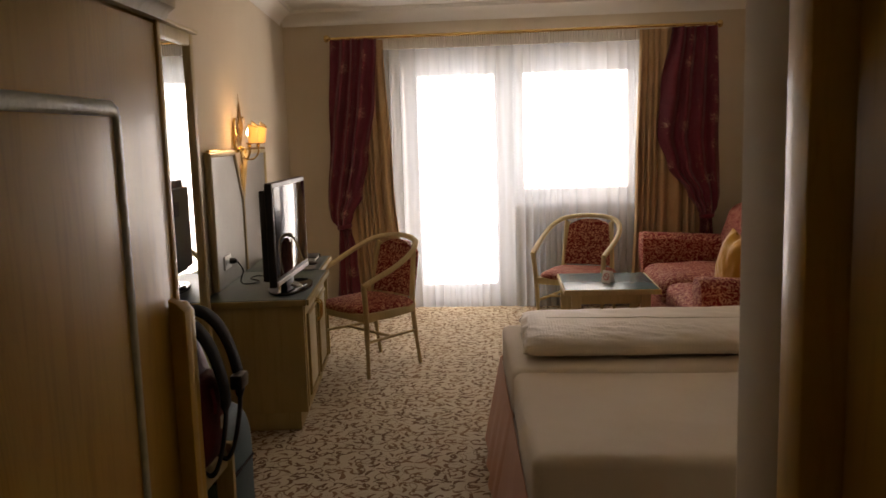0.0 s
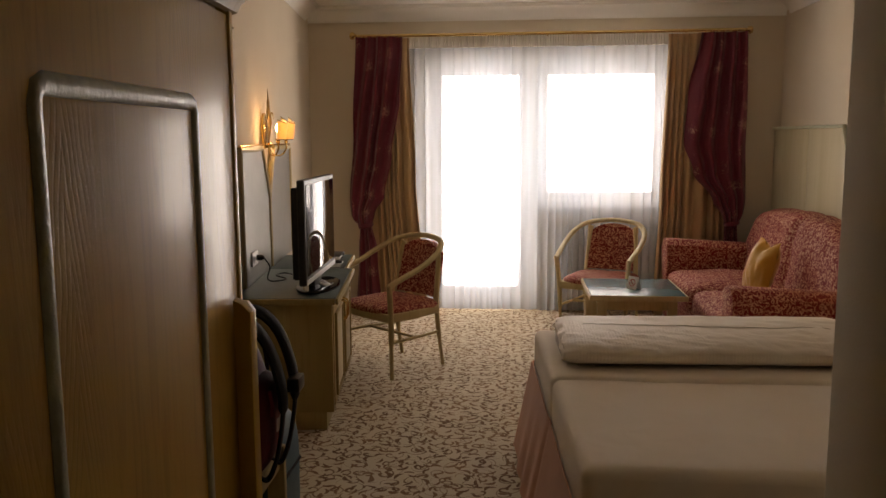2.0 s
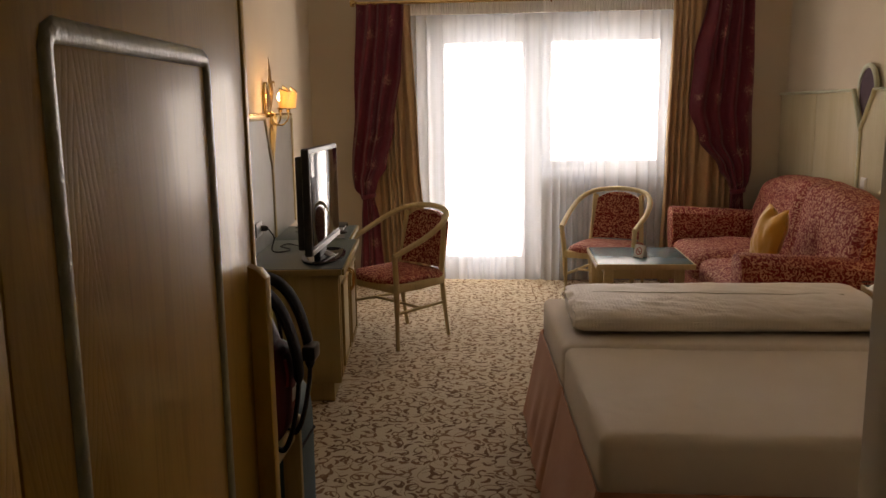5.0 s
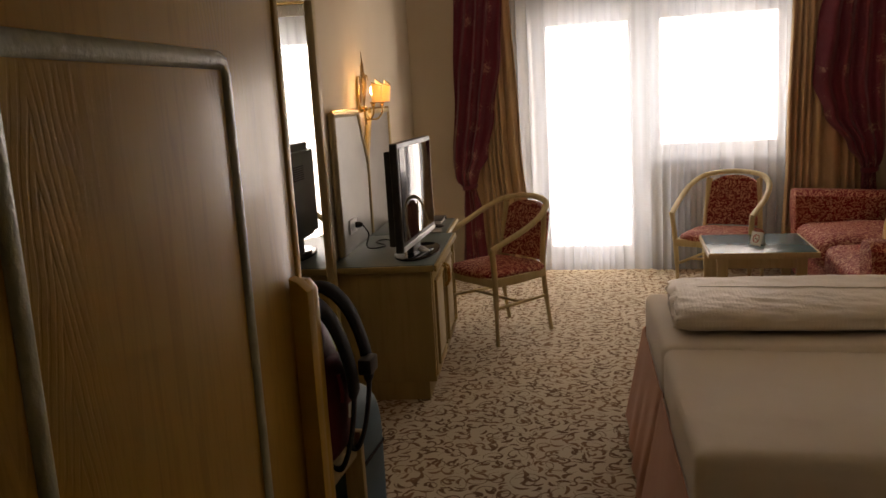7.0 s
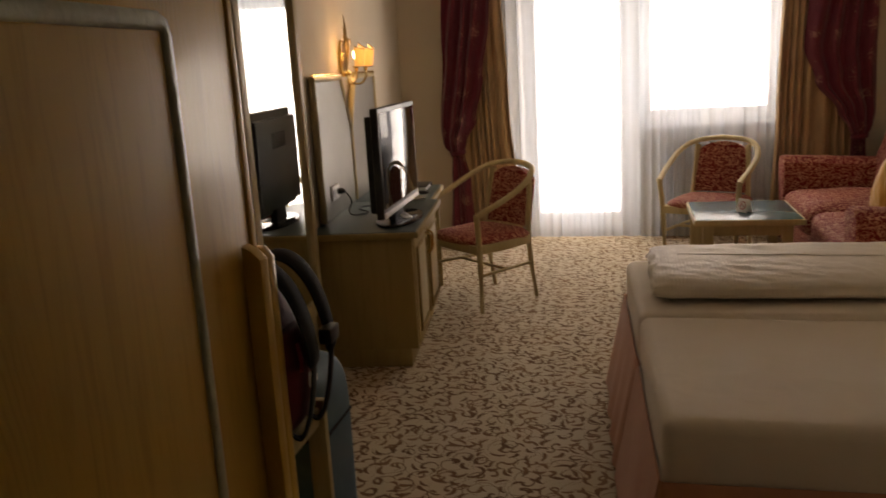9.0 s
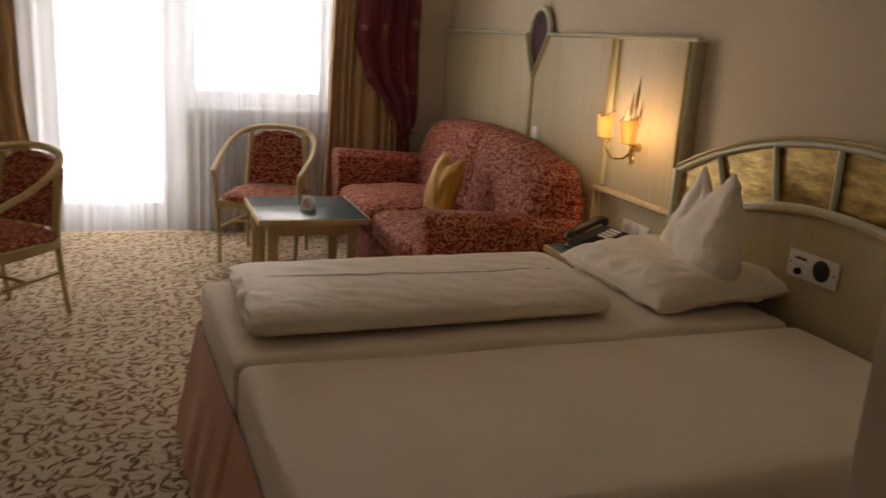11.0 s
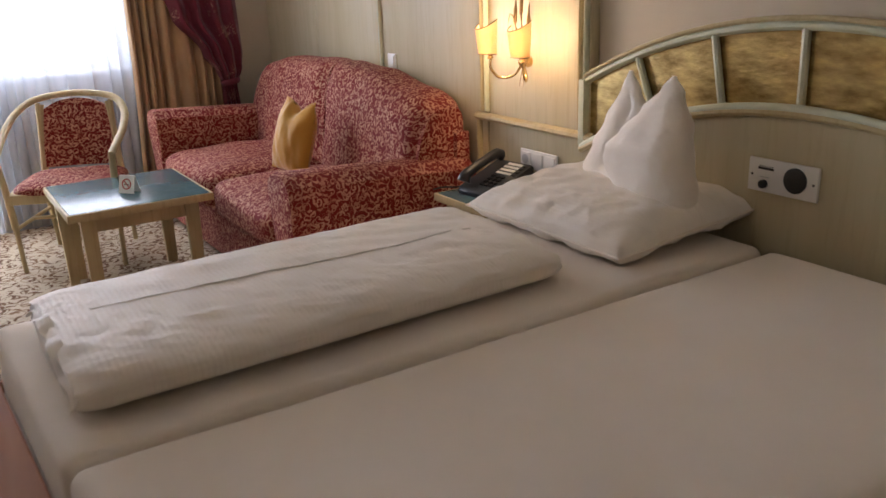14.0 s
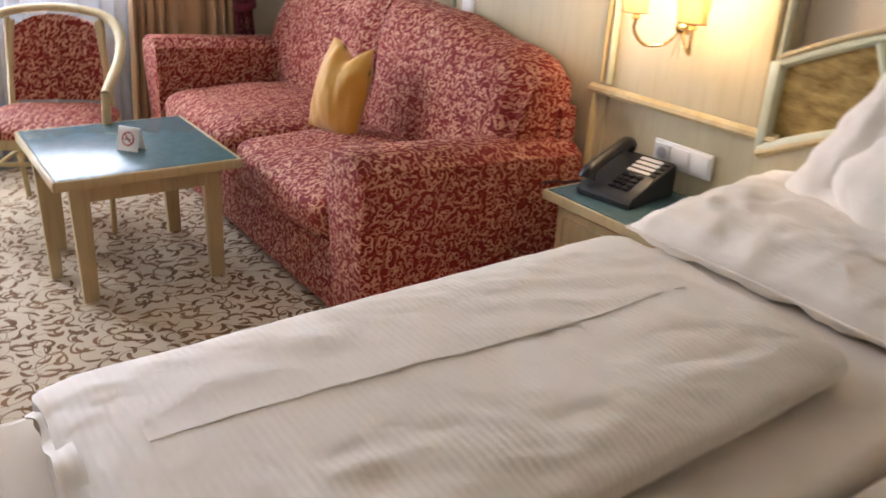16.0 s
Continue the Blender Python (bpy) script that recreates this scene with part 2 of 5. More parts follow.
M_DOORWOOD = wood_paint("wardrobe_paint", (0.60, 0.37, 0.075), (0.66, 0.42, 0.10), (0.42, 0.25, 0.05), 0.4, 0.42, (9, 9, 0.8), 0.45, 0.12, 1.6, lacquer=0.28)
M_GREENTRIM = plain("grey_green_trim", (0.36, 0.39, 0.29), (0.52, 0.55, 0.42), 25, 0.28, bump=0.9, grain=70)
M_PALEGREEN = plain("pale_green_trim", (0.50, 0.53, 0.38), (0.60, 0.61, 0.46), 14, 0.4, bump=0.15)
M_TEAL = plain("blue_green_laminate", (0.065, 0.125, 0.14), (0.09, 0.155, 0.17), 30, 0.25, bump=0.03, spec=0.4)
M_DESKTOP = plain("dark_green_laminate", (0.045, 0.075, 0.075), (0.06, 0.095, 0.095), 30, 0.32, bump=0.04, spec=0.3)
M_GOLDLEAF = plain("gold_leaf", (0.20, 0.125, 0.035), (0.62, 0.45, 0.17), 9, 0.28, 0.75, bump=1.0, grain=26, stretch=(1, 1.2, 3.2))
M_BRASS = plain("brass", (0.62, 0.42, 0.16), (0.72, 0.52, 0.24), 20, 0.22, 1.0, bump=0.05)
M_DARKBRASS = plain("dark_bronze", (0.20, 0.13, 0.06), (0.30, 0.2, 0.09), 20, 0.35, 1.0, bump=0.05)
M_SHEET = cloth("white_sheet", (0.83, 0.73, 0.61), (0.86, 0.765, 0.65), wrinkle=0.3)
M_DUVET = cloth("white_striped_damask", (0.86, 0.775, 0.665), (0.89, 0.815, 0.715), stripe=0.014, wrinkle=0.55)
M_SKIRT = cloth("salmon_cotton", (0.58, 0.26, 0.15), (0.64, 0.31, 0.19), wrinkle=0.2)
M_OCHRE = cloth("ochre_curtain_cloth", (0.41, 0.265, 0.135), (0.48, 0.325, 0.175), wrinkle=0.15)
M_GOLDCLOTH = cloth("gold_satin", (0.52, 0.27, 0.03), (0.60, 0.32, 0.05), rough=0.5, sheen=0.4, wrinkle=0.35)
M_BLACK = plain("black_plastic", (0.012, 0.012, 0.013), (0.02, 0.02, 0.022), 30, 0.35, bump=0.08)
M_SCREEN = plain("glossy_screen", (0.008, 0.008, 0.010), (0.012, 0.012, 0.014), 3, 0.04, bump=0)
M_SILVER = plain("silver_plastic", (0.50, 0.50, 0.50), (0.58, 0.58, 0.58), 10, 0.3, 0.6, bump=0.02)
M_WHITE = plain("white_plastic", (0.76, 0.75, 0.72), (0.80, 0.79, 0.77), 8, 0.35, bump=0.03)
M_FRAME = plain("white_window_paint", (0.78, 0.77, 0.74), (0.82, 0.81, 0.78), 5, 0.4, bump=0.05)
M_STRAP = cloth("black_webbing", (0.012, 0.012, 0.014), (0.022, 0.022, 0.026), 900, sheen=0.0, wrinkle=0.1)
M_PACK = cloth("dark_red_nylon", (0.12, 0.012, 0.022), (0.18, 0.02, 0.03), 500, 0.5, sheen=0.02, wrinkle=0.8)
M_CASE = plain("blue_luggage_cloth", (0.035, 0.09, 0.135), (0.055, 0.13, 0.18), 12, 0.6, bump=0.4, grain=300)
M_BALCONY = plain("balcony_larch", (0.36, 0.19, 0.09), (0.46, 0.26, 0.13), 4, 0.7, bump=0.3, stretch=(1, 8, 8))
M_CONCRETE = plain("balcony_floor", (0.42, 0.40, 0.37), (0.5, 0.48, 0.45), 3, 0.9)


def glass_mat(name, rough=0.0):
    m, nt, b = nodes_of(name, rough)
    b.inputs["Transmission Weight"].default_value = 1.0
    b.inputs["IOR"].default_value = 1.45
    b.inputs["Base Color"].default_value = (0.97, 0.98, 0.98, 1)
    return m


def mirror_mat():
    m, nt, b = nodes_of("silvered_mirror", 0.015, 1.0)
    b.inputs["Base Color"].default_value = (0.86, 0.88, 0.87, 1)
    return m


def sheer_mat():
    m, nt, b = nodes_of("sheer_voile")
    out = nt.nodes["Material Output"]
    clear = add(nt, "ShaderNodeBsdfTransparent")
    clear.inputs[0].default_value = (1, 1, 1, 1)
    thru = add(nt, "ShaderNodeBsdfTranslucent")
    thru.inputs[0].default_value = (0.46, 0.53, 0.63, 1)
    face = add(nt, "ShaderNodeBsdfDiffuse")
    face.inputs[0].default_value = (0.80, 0.84, 0.89, 1)
    v = coords(nt, (1, 1, 0.03), vary=False)
    weave = add(nt, "ShaderNodeTexNoise", Scale=16.0, Detail=2.0)
    nt.links.new(v, weave.inputs["Vector"])
    a, c = nt.nodes.new("ShaderNodeMixShader"), nt.nodes.new("ShaderNodeMixShader")
    a.inputs[0].default_value = 0.4
    nt.links.new(thru.outputs[0], a.inputs[1]), nt.links.new(face.outputs[0], a.inputs[2])
    nt.links.new(ramp(nt, weave.outputs[0], [(0.3, (0.37,) * 3), (0.7, (0.47,) * 3)]), c.inputs[0])
    nt.links.new(clear.outputs[0], c.inputs[1]), nt.links.new(a.outputs[0], c.inputs[2])
    nt.links.new(c.outputs[0], out.inputs["Surface"])
    return m


def shade_mat():
    """Parchment shade that the bulb shines through."""
    m, nt, b = nodes_of("parchment_shade", 0.7)
    out = nt.nodes["Material Output"]
    thru = add(nt, "ShaderNodeBsdfTranslucent")
    thru.inputs[0].default_value = (0.97, 0.76, 0.48, 1)
    b.inputs["Base Color"].default_value = (0.80, 0.66, 0.46, 1)
    mix = nt.nodes.new("ShaderNodeMixShader")
    mix.inputs[0].default_value = 0.6
    nt.links.new(b.outputs[0], mix.inputs[1]), nt.links.new(thru.outputs[0], mix.inputs[2])
    nt.links.new(mix.outputs[0], out.inputs["Surface"])
    return m


def curtain_mat():
    """Deep red curtain cloth with small scattered gold sprigs."""
    m, nt, b = nodes_of("burgundy_curtain_cloth", 0.55, 0.0, 0.3)
    b.inputs["Sheen Weight"].default_value = 0.2
    v = coords(nt, vary=False)
    cell = add(nt, "ShaderNodeTexVoronoi", Scale=5.8, Randomness=0.6)
    cell.voronoi_dimensions = "3D"
    n = add(nt, "ShaderNodeTexNoise", Scale=75.0, Detail=3.0, Distortion=1.2)
    nt.links.new(v, cell.inputs["Vector"]), nt.links.new(v, n.inputs["Vector"])
    mul = nt.nodes.new("ShaderNodeMath")
    mul.operation = "MULTIPLY_ADD"
    mul.inputs[1].default_value = 1.6
    nt.links.new(n.outputs[0], mul.inputs[0]), nt.links.new(cell.outputs["Distance"], mul.inputs[2])
    fac = ramp(nt, mul.outputs[0], [(0.90, (0.7,) * 3), (0.95, (0, 0, 0))])
    soft = add(nt, "ShaderNodeTexNoise", Scale=3.0, Detail=4.0)
    nt.links.new(v, soft.inputs["Vector"])
    base = ramp(nt, soft.outputs[0], [(0.3, (0.115, 0.010, 0.022)), (0.7, (0.15, 0.015, 0.03))])
    nt.links.new(mixed(nt, fac, base, (0.42, 0.26, 0.18)), b.inputs["Base Color"])
    g = add(nt, "ShaderNodeTexNoise", Scale=600.0)
    nt.links.new(v, g.inputs["Vector"])
    relief(nt, b, g.outputs[0], 0.2)
    return m


M_SATIN = plain("satin_silvered_glass", (0.24, 0.23, 0.20), (0.29, 0.28, 0.25), 4, 0.32, 0.6, bump=0.02)
M_GLASS, M_MIRROR, M_SHEER, M_SHADE, M_BURGUNDY = glass_mat("window_glass"), mirror_mat(), sheer_mat(), shade_mat(), curtain_mat()


def glow_mat(name, colour, strength):
    m, nt, b = nodes_of(name)
    b.inputs["Emission Color"].default_value, b.inputs["Emission Strength"].default_value = (*colour, 1), strength
    return m


# ---- mesh tools ----
def mesh_of(bm, name, material, smooth=True):
    me = bpy.data.meshes.new(name)
    bm.normal_update()
    bm.to_mesh(me)
    bm.free()
    me.materials.append(material)
    if smooth:
        me.polygons.foreach_set("use_smooth", [True] * len(me.polygons))
        me.set_sharp_from_angle(angle=radians(38))
    return me


def part(name, bm, material, parent, label=""):
    ob = new(name, mesh_of(bm, name, material))
    ob.parent = parent
    return tagged(ob, label) if label else ob


def thing(name, m, label, category, group=""):
    ob = new(name)
    ob.empty_display_size = 0.05
    ob.matrix_world = m
    return tagged(ob, label, category, group)


def solid(name, bm, material, label="", category="", kind="", m=None, group=""):
    ob = new(name, mesh_of(bm, name, material))
    if m:
        ob.matrix_world = m
    return tagged(ob, label, category, group, kind)


def box(lo, hi, bevel=0.0, bm=None, m=None, seg=2):
    bm = bm or bmesh.new()
    c, s = [(a + b) / 2 for a, b in zip(lo, hi)], [abs(b - a) for a, b in zip(lo, hi)]
    r = bmesh.ops.create_cube(bm, size=1.0, matrix=(m or Matrix()) @ Matrix.LocRotScale(c, None, s))
    if bevel:
        es = {e for v in r["verts"] for e in v.link_edges}
        bmesh.ops.bevel(bm, geom=list(es), offset=min(bevel, min(s) * 0.45), segments=seg, profile=0.6, affect="EDGES")
    return bm


def tube(pts, radius, bm=None, sides=10, closed=False, flat=1.0, up=None):
    """A round or flattened rod along points; radius: a number or one for each point."""
    bm = bm or bmesh.new()
    pts = [Vector(p) for p in pts]
    n = len(pts)
    rad = radius if isinstance(radius, (list, tuple)) else [radius] * n
    rings, side = [], Vector(up) if up else None
    for i, p in enumerate(pts):
        a, b = pts[i - 1] if i or closed else p, pts[(i + 1) % n] if i < n - 1 or closed else p
        t = (b - a).normalized()
        if side is None:
            side = t.orthogonal()
        side = (side - t * side.dot(t)).normalized()
        other = t.cross(side)
        rings.append([bm.verts.new(p + rad[i] * (math.cos(k) * side + flat * math.sin(k) * other)) for k in (2 * math.pi * j / sides for j in range(sides))])
    for i in range(n if closed else n - 1):
        r, s = rings[i], rings[(i + 1) % n]
        for j in range(sides):
            bm.faces.new((r[j], r[(j + 1) % sides], s[(j + 1) % sides], s[j]))
    if not closed:
        bm.faces.new(rings[0][::-1]), bm.faces.new(rings[-1])
    return bm


def spline(pts, steps=8):
    """A smooth path through points."""
    p = [Vector(a) for a in pts]
    p = [2 * p[0] - p[1]] + p + [2 * p[-1] - p[-2]]
    out = []
    for i in range(1, len(p) - 2):
        a, b, c, d = p[i - 1:i + 3]
        for k in range(steps):
            t = k / steps
            out.append(0.5 * (2 * b + (c - a) * t + (2 * a - 5 * b + 4 * c - d) * t * t + (3 * b - a - 3 * c + d) * t ** 3))
    return out + [p[-2]]


def lathe(profile, bm=None, sides=20, m=None):
    """A turned body from (radius, height) pairs about z."""
    bm = bm or bmesh.new()
    m = m or Matrix()
    rings = [[bm.verts.new(m @ Vector((r * math.cos(k), r * math.sin(k), z))) for k in (2 * math.pi * j / sides for j in range(sides))] for r, z in profile]
    for r, s in zip(rings, rings[1:]):
        for j in range(sides):
            bm.faces.new((r[j], r[(j + 1) % sides], s[(j + 1) % sides], s[j]))
    bm.faces.new(rings[0][::-1]), bm.faces.new(rings[-1])
    return bm


def slab(outline, thick, axis, bm=None, bevel=0.0, m=None):
    """A plate from a 2D outline. axis: the direction of its thickness; the outline runs in the other two axes in order."""
    bm = bm or bmesh.new()
    m = m or Matrix()

    def at(a, b, c):
        return m @ Vector({"x": (c, a, b), "y": (a, c, b), "z": (a, b, c)}[axis])
    f = [bm.verts.new(at(a, b, 0)) for a, b in outline]
    g = [bm.verts.new(at(a, b, thick)) for a, b in outline]
    n = len(f)
    new_faces = [bm.faces.new(f[::-1]), bm.faces.new(g)] + [bm.faces.new((f[i], f[(i + 1) % n], g[(i + 1) % n], g[i])) for i in range(n)]
    bmesh.ops.recalc_face_normals(bm, faces=new_faces)
    if bevel:
        es = list({e for face in new_faces[:2] for e in face.edges})
        bmesh.ops.bevel(bm, geom=es, offset=bevel, segments=2, profile=0.6, affect="EDGES")
    return bm


def sheet(fn, nu, nv, thick=0.0, bm=None, closed_u=False):
    """A surface from fn(u, v), u and v from 0 to 1; thick gives it a back."""
    bm = bm or bmesh.new()
    vs = [[bm.verts.new(fn(i / nu, j / nv)) for j in range(nv + 1)] for i in range(nu if closed_u else nu + 1)]
    fs = []
    for i in range(nu):
        a, b = vs[i], vs[(i + 1) % len(vs)]
        for j in range(nv):
            fs.append(bm.faces.new((a[j], b[j], b[j + 1], a[j + 1])))
    if thick:
        bm.normal_update()
        back = [[bm.verts.new(v.co - v.normal * thick) for v in row] for row in vs]
        for i in range(nu):
            for j in range(nv):
                bm.faces.new((back[i][j], back[i][j + 1], back[i + 1][j + 1], back[i + 1][j]))
        rim = [(i, 0) for i in range(nu)] + [(nu, j) for j in range(nv)] + [(nu - i, nv) for i in range(nu)] + [(0, nv - j) for j in range(nv)]
        for (i, j), (k, m) in zip(rim, rim[1:] + rim[:1]):
            bm.faces.new((vs[k][m], vs[i][j], back[i][j], back[k][m]))
    return bm


def puff(size, p=4.0, q=3.0, nu=48, nv=24, wobble=0.0, seed=0.0, bm=None, m=None):
    """A soft stuffed body: a superellipsoid with gentle dents. size: half extents."""
    m = m or Matrix()
    sx, sy, sz = size

    def se(w, e):
        return math.copysign(abs(w) ** (2 / e), w)

    def fn(u, v):
        a, b = 2 * math.pi * u, math.pi * (v - 0.5) * 0.998
        c = se(math.cos(b), q)
        x, y, z = sx * c * se(math.cos(a), p), sy * c * se(math.sin(a), p), sz * se(math.sin(b), q)
        d = wobble * noise.noise(Vector((x * 5 + seed, y * 5, z * 5 + seed)))
        return m @ Vector((x + d * 0.6, y + d * 0.6, z + d))
    bm = bm or bmesh.new()
    rings = [[bm.verts.new(fn(i / nu, (j + 0.5) / nv)) for i in range(nu)] for j in range(nv)]
    for a, b in zip(rings, rings[1:]):
        for i in range(nu):
            bm.faces.new((a[i], a[(i + 1) % nu], b[(i + 1) % nu], b[i]))
    bm.faces.new(rings[0][::-1]), bm.faces.new(rings[-1])
    return bm


def line(z, pts):
    """Piecewise smooth value at height z from (z, value) pairs in falling order of z."""
    for (za, a), (zb, b) in zip(pts, pts[1:]):
        if z >= zb:
            t = (za - z) / (za - zb)
            t = t * t * (3 - 2 * t)
            return a + (b - a) * max(0, min(1, t))
    return pts[-1][1]


# ---- setting ----
CEIL = 2.68
SKEW = 6.0
DESK = pose(-1.56, 4.50, 0, 0, 0, SKEW)


def west(y):
    """x of the slanted west wall's face."""
    return -1.56 - math.tan(radians(SKEW)) * (y - 4.50)


def structure(name, bm, material, label):
    return solid(name, bm, material, label, kind="structure")


PLAN = [(west(1.9) - 0.2, -1.78), (0.60, -1.78), (0.60, 1.72), (2.38, 1.72), (2.38, 8.04), (west(8.04) - 0.2, 8.04), (west(1.9) - 0.2, 1.9)]
structure("floor", slab(PLAN, 0.12, "z", m=pose(0, 0, -0.12)), M_CARPET, "cream carpet with brown curling tendrils")
structure("wall_east", box((2.20, 1.70, 0), (2.42, 8.05, CEIL)), M_WALL, "cream plaster wall")
bm = box((west(8.05) - 0.3, 7.75, 0), (-0.93, 8.05, CEIL))
box((1.30, 7.75, 0), (2.20, 8.05, CEIL), bm=bm)
box((-0.93, 7.75, 2.27), (1.30, 8.05, CEIL), bm=bm)
box((0.145, 7.75, 0), (1.30, 8.05, 0.91), bm=bm)
structure("wall_north", bm, M_WALL, "cream plaster wall round a balcony door and window")
bm = slab([(west(1.90), 1.90), (west(7.75), 7.75), (west(7.75) - 0.25, 7.75), (west(1.90) - 0.25, 1.90)], CEIL, "z")
structure("wall_west", bm, M_WALL, "cream plaster wall")
bm = box((0.457, 1.62, 0), (0.62, 1.86, CEIL), 0.006)
box((0.62, 1.70, 0), (2.20, 1.84, CEIL), bm=bm)
box((0.457, -1.80, 0), (0.62, 0.60, CEIL), bm=bm)
box((0.457, 0.60, 2.08), (0.62, 1.62, CEIL), bm=bm)
structure("wall_corridor_east", bm, M_WALL, "cream plaster wall with a rounded corner")
structure("wall_corridor_south", box((-2.4, -1.80, 0), (0.457, -1.65, CEIL)), M_WALL, "cream plaster wall")
bm = box((west(1.9) - 0.25, -1.65, 0), (west(1.9), 1.90, CEIL))
structure("wall_corridor_west", bm, M_WALL, "cream plaster wall behind the wardrobe")
structure("ceiling", slab(PLAN, 0.15, "z", m=pose(0, 0, CEIL)), M_CEIL, "plain white ceiling")


def cornice(name, a, b, inward):
    a, b, n = Vector(a), Vector(b), Vector(inward).normalized()
    prof = [(0.0, -0.13), (0.012, -0.13), (0.016, -0.11), (0.03, -0.095), (0.055, -0.06), (0.09, -0.035), (0.11, -0.03), (0.115, -0.012), (0.13, -0.012), (0.13, -0.001), (0.0, -0.001)]
    bm = bmesh.new()
    rows = [[bm.verts.new(p + n * d + Vector((0, 0, CEIL + h))) for d, h in prof] for p in (a, b)]
    k = len(prof)
    for i in range(k):
        bm.faces.new((rows[0][i], rows[0][(i + 1) % k], rows[1][(i + 1) % k], rows[1][i]))
    bm.faces.new(rows[0]), bm.faces.new(rows[1][::-1])
    bmesh.ops.recalc_face_normals(bm, faces=bm.faces)
    structure(name, bm, M_CEIL, "white moulded plaster cornice")


cornice("trim_cornice_north", (west(7.75), 7.748, 0), (2.198, 7.748, 0), (0, -1, 0))
cornice("trim_cornice_west", (west(1.9) + 0.002, 1.9, 0), (west(7.74) + 0.002, 7.62, 0), (math.cos(radians(SKEW)), math.sin(radians(SKEW)), 0))
cornice("trim_cornice_east", (2.198, 1.85, 0), (2.198, 7.62, 0), (-1, 0, 0))


def baseboard(name, a, b, inward):
    a, b, n = Vector(a), Vector(b), Vector(inward).normalized()
    prof = [(0.001, 0.0), (0.015, 0.0), (0.015, 0.055), (0.011, 0.062), (0.001, 0.064)]
    bm = bmesh.new()
    rows = [[bm.verts.new(p + n * d + Vector((0, 0, h + 0.001))) for d, h in prof] for p in (a, b)]
    for i in range(5):
        bm.faces.new((rows[0][i], rows[0][(i + 1) % 5], rows[1][(i + 1) % 5], rows[1][i]))
    bm.faces.new(rows[0]), bm.faces.new(rows[1][::-1])
    bmesh.ops.recalc_face_normals(bm, faces=bm.faces)
    structure(name, bm, M_CREAM, "cream painted skirting board")


baseboard("baseboard_west", (west(2.2), 2.2, 0), (west(7.7), 7.7, 0), (1, 0.1, 0))
baseboard("baseboard_east", (2.199, 5.2, 0), (2.199, 7.7, 0), (-1, 0, 0))
baseboard("baseboard_north", (0.2, 7.749, 0), (2.18, 7.749, 0), (0, -1, 0))


def bathroom_door():
    d = thing("door_1", pose(0.457, 1.02, 0), "cream painted inner door in a moulded frame", "door")
    d["kind"] = "structure"
    part("door_frame", box((-0.018, -0.475, 0), (0.16, -0.365, 2.09), 0.01), M_DOORWOOD, d)
    part("door_frame", box((-0.018, 0.475, 0), (0.16, 0.568, 2.09), 0.01), M_DOORWOOD, d)
    part("door_frame", box((-0.018, -0.475, 2.091), (0.16, 0.568, 2.18), 0.01), M_DOORWOOD, d)
    part("gasket", box((0.022, 0.569, 0.001), (0.05, 0.599, 2.08)), M_STRAP, d, "dark rubber door seal")
    leaf = part("leaf", box((0.04, -0.36, 0.005), (0.08, 0.47, 2.085), 0.004), M_DOORWOOD, d)
    part("door_handle", tube([(0.04, -0.29, 1.03), (-0.01, -0.29, 1.03), (-0.012, -0.28, 1.03), (-0.012, -0.17, 1.03)], 0.009), M_BRASS, leaf, "brass lever handle")


bathroom_door()


def window_unit():
    """Balcony door and window in one white frame."""
    y0, y1 = 7.88, 7.95
    w = thing("window_1", pose(0, 0, 0), "white framed balcony door and side window with clear panes", "window")
    w["kind"] = "structure"
    for lo, hi in (((-0.93, 0.0), (-0.86, 2.27)), ((0.10, 0.0), (0.144, 2.27)), ((1.23, 0.911), (1.30, 2.27)), ((-0.86, 2.20), (0.10, 2.27)), ((0.144, 2.20), (1.23, 2.27)), ((0.144, 0.911), (1.23, 0.975)), ((-0.86, 0.0), (0.10, 0.05))):
        part("frame", box((lo[0], y0, lo[1]), (hi[0], y1, hi[1]), 0.006), M_FRAME, w)
    for name, x0, x1, z0, z1, k in (("door_leaf", -0.85, 0.09, 0.06, 2.19, 0.13), ("casement", 0.15, 1.22, 0.985, 2.19, 0.07)):
        bm = box((x0, y0 - 0.02, z0), (x0 + k, y1 - 0.02, z1), 0.006)
        box((x1 - k, y0 - 0.02, z0), (x1, y1 - 0.02, z1), 0.006, bm)
        box((x0 + k, y0 - 0.018, z0), (x1 - k, y1 - 0.022, z0 + k), 0.006, bm)
        box((x0 + k, y0 - 0.018, z1 - 0.10), (x1 - k, y1 - 0.022, z1), 0.006, bm)
        leaf = part(name, bm, M_FRAME, w)
        pane = part("pane", box((x0 + k - 0.01, y0 + 0.01, z0 + k - 0.01), (x1 - k + 0.01, y0 + 0.022, z1 - 0.09)), M_GLASS, leaf, "clear double glazing")
        pane.visible_shadow = False
        part("handle", tube([(x0 + 0.05, y0 - 0.02, 1.05 + z0 * 0.4), (x0 + 0.05, y0 - 0.06, 1.05 + z0 * 0.4), (x0 + 0.05, y0 - 0.065, 0.94 + z0 * 0.4)], 0.009), M_SILVER, leaf, "metal window handle")
    sill = part("window_sill", box((0.15, 7.72, 0.912), (1.30, 7.858, 0.94), 0.008), M_FRAME, w)


window_unit()


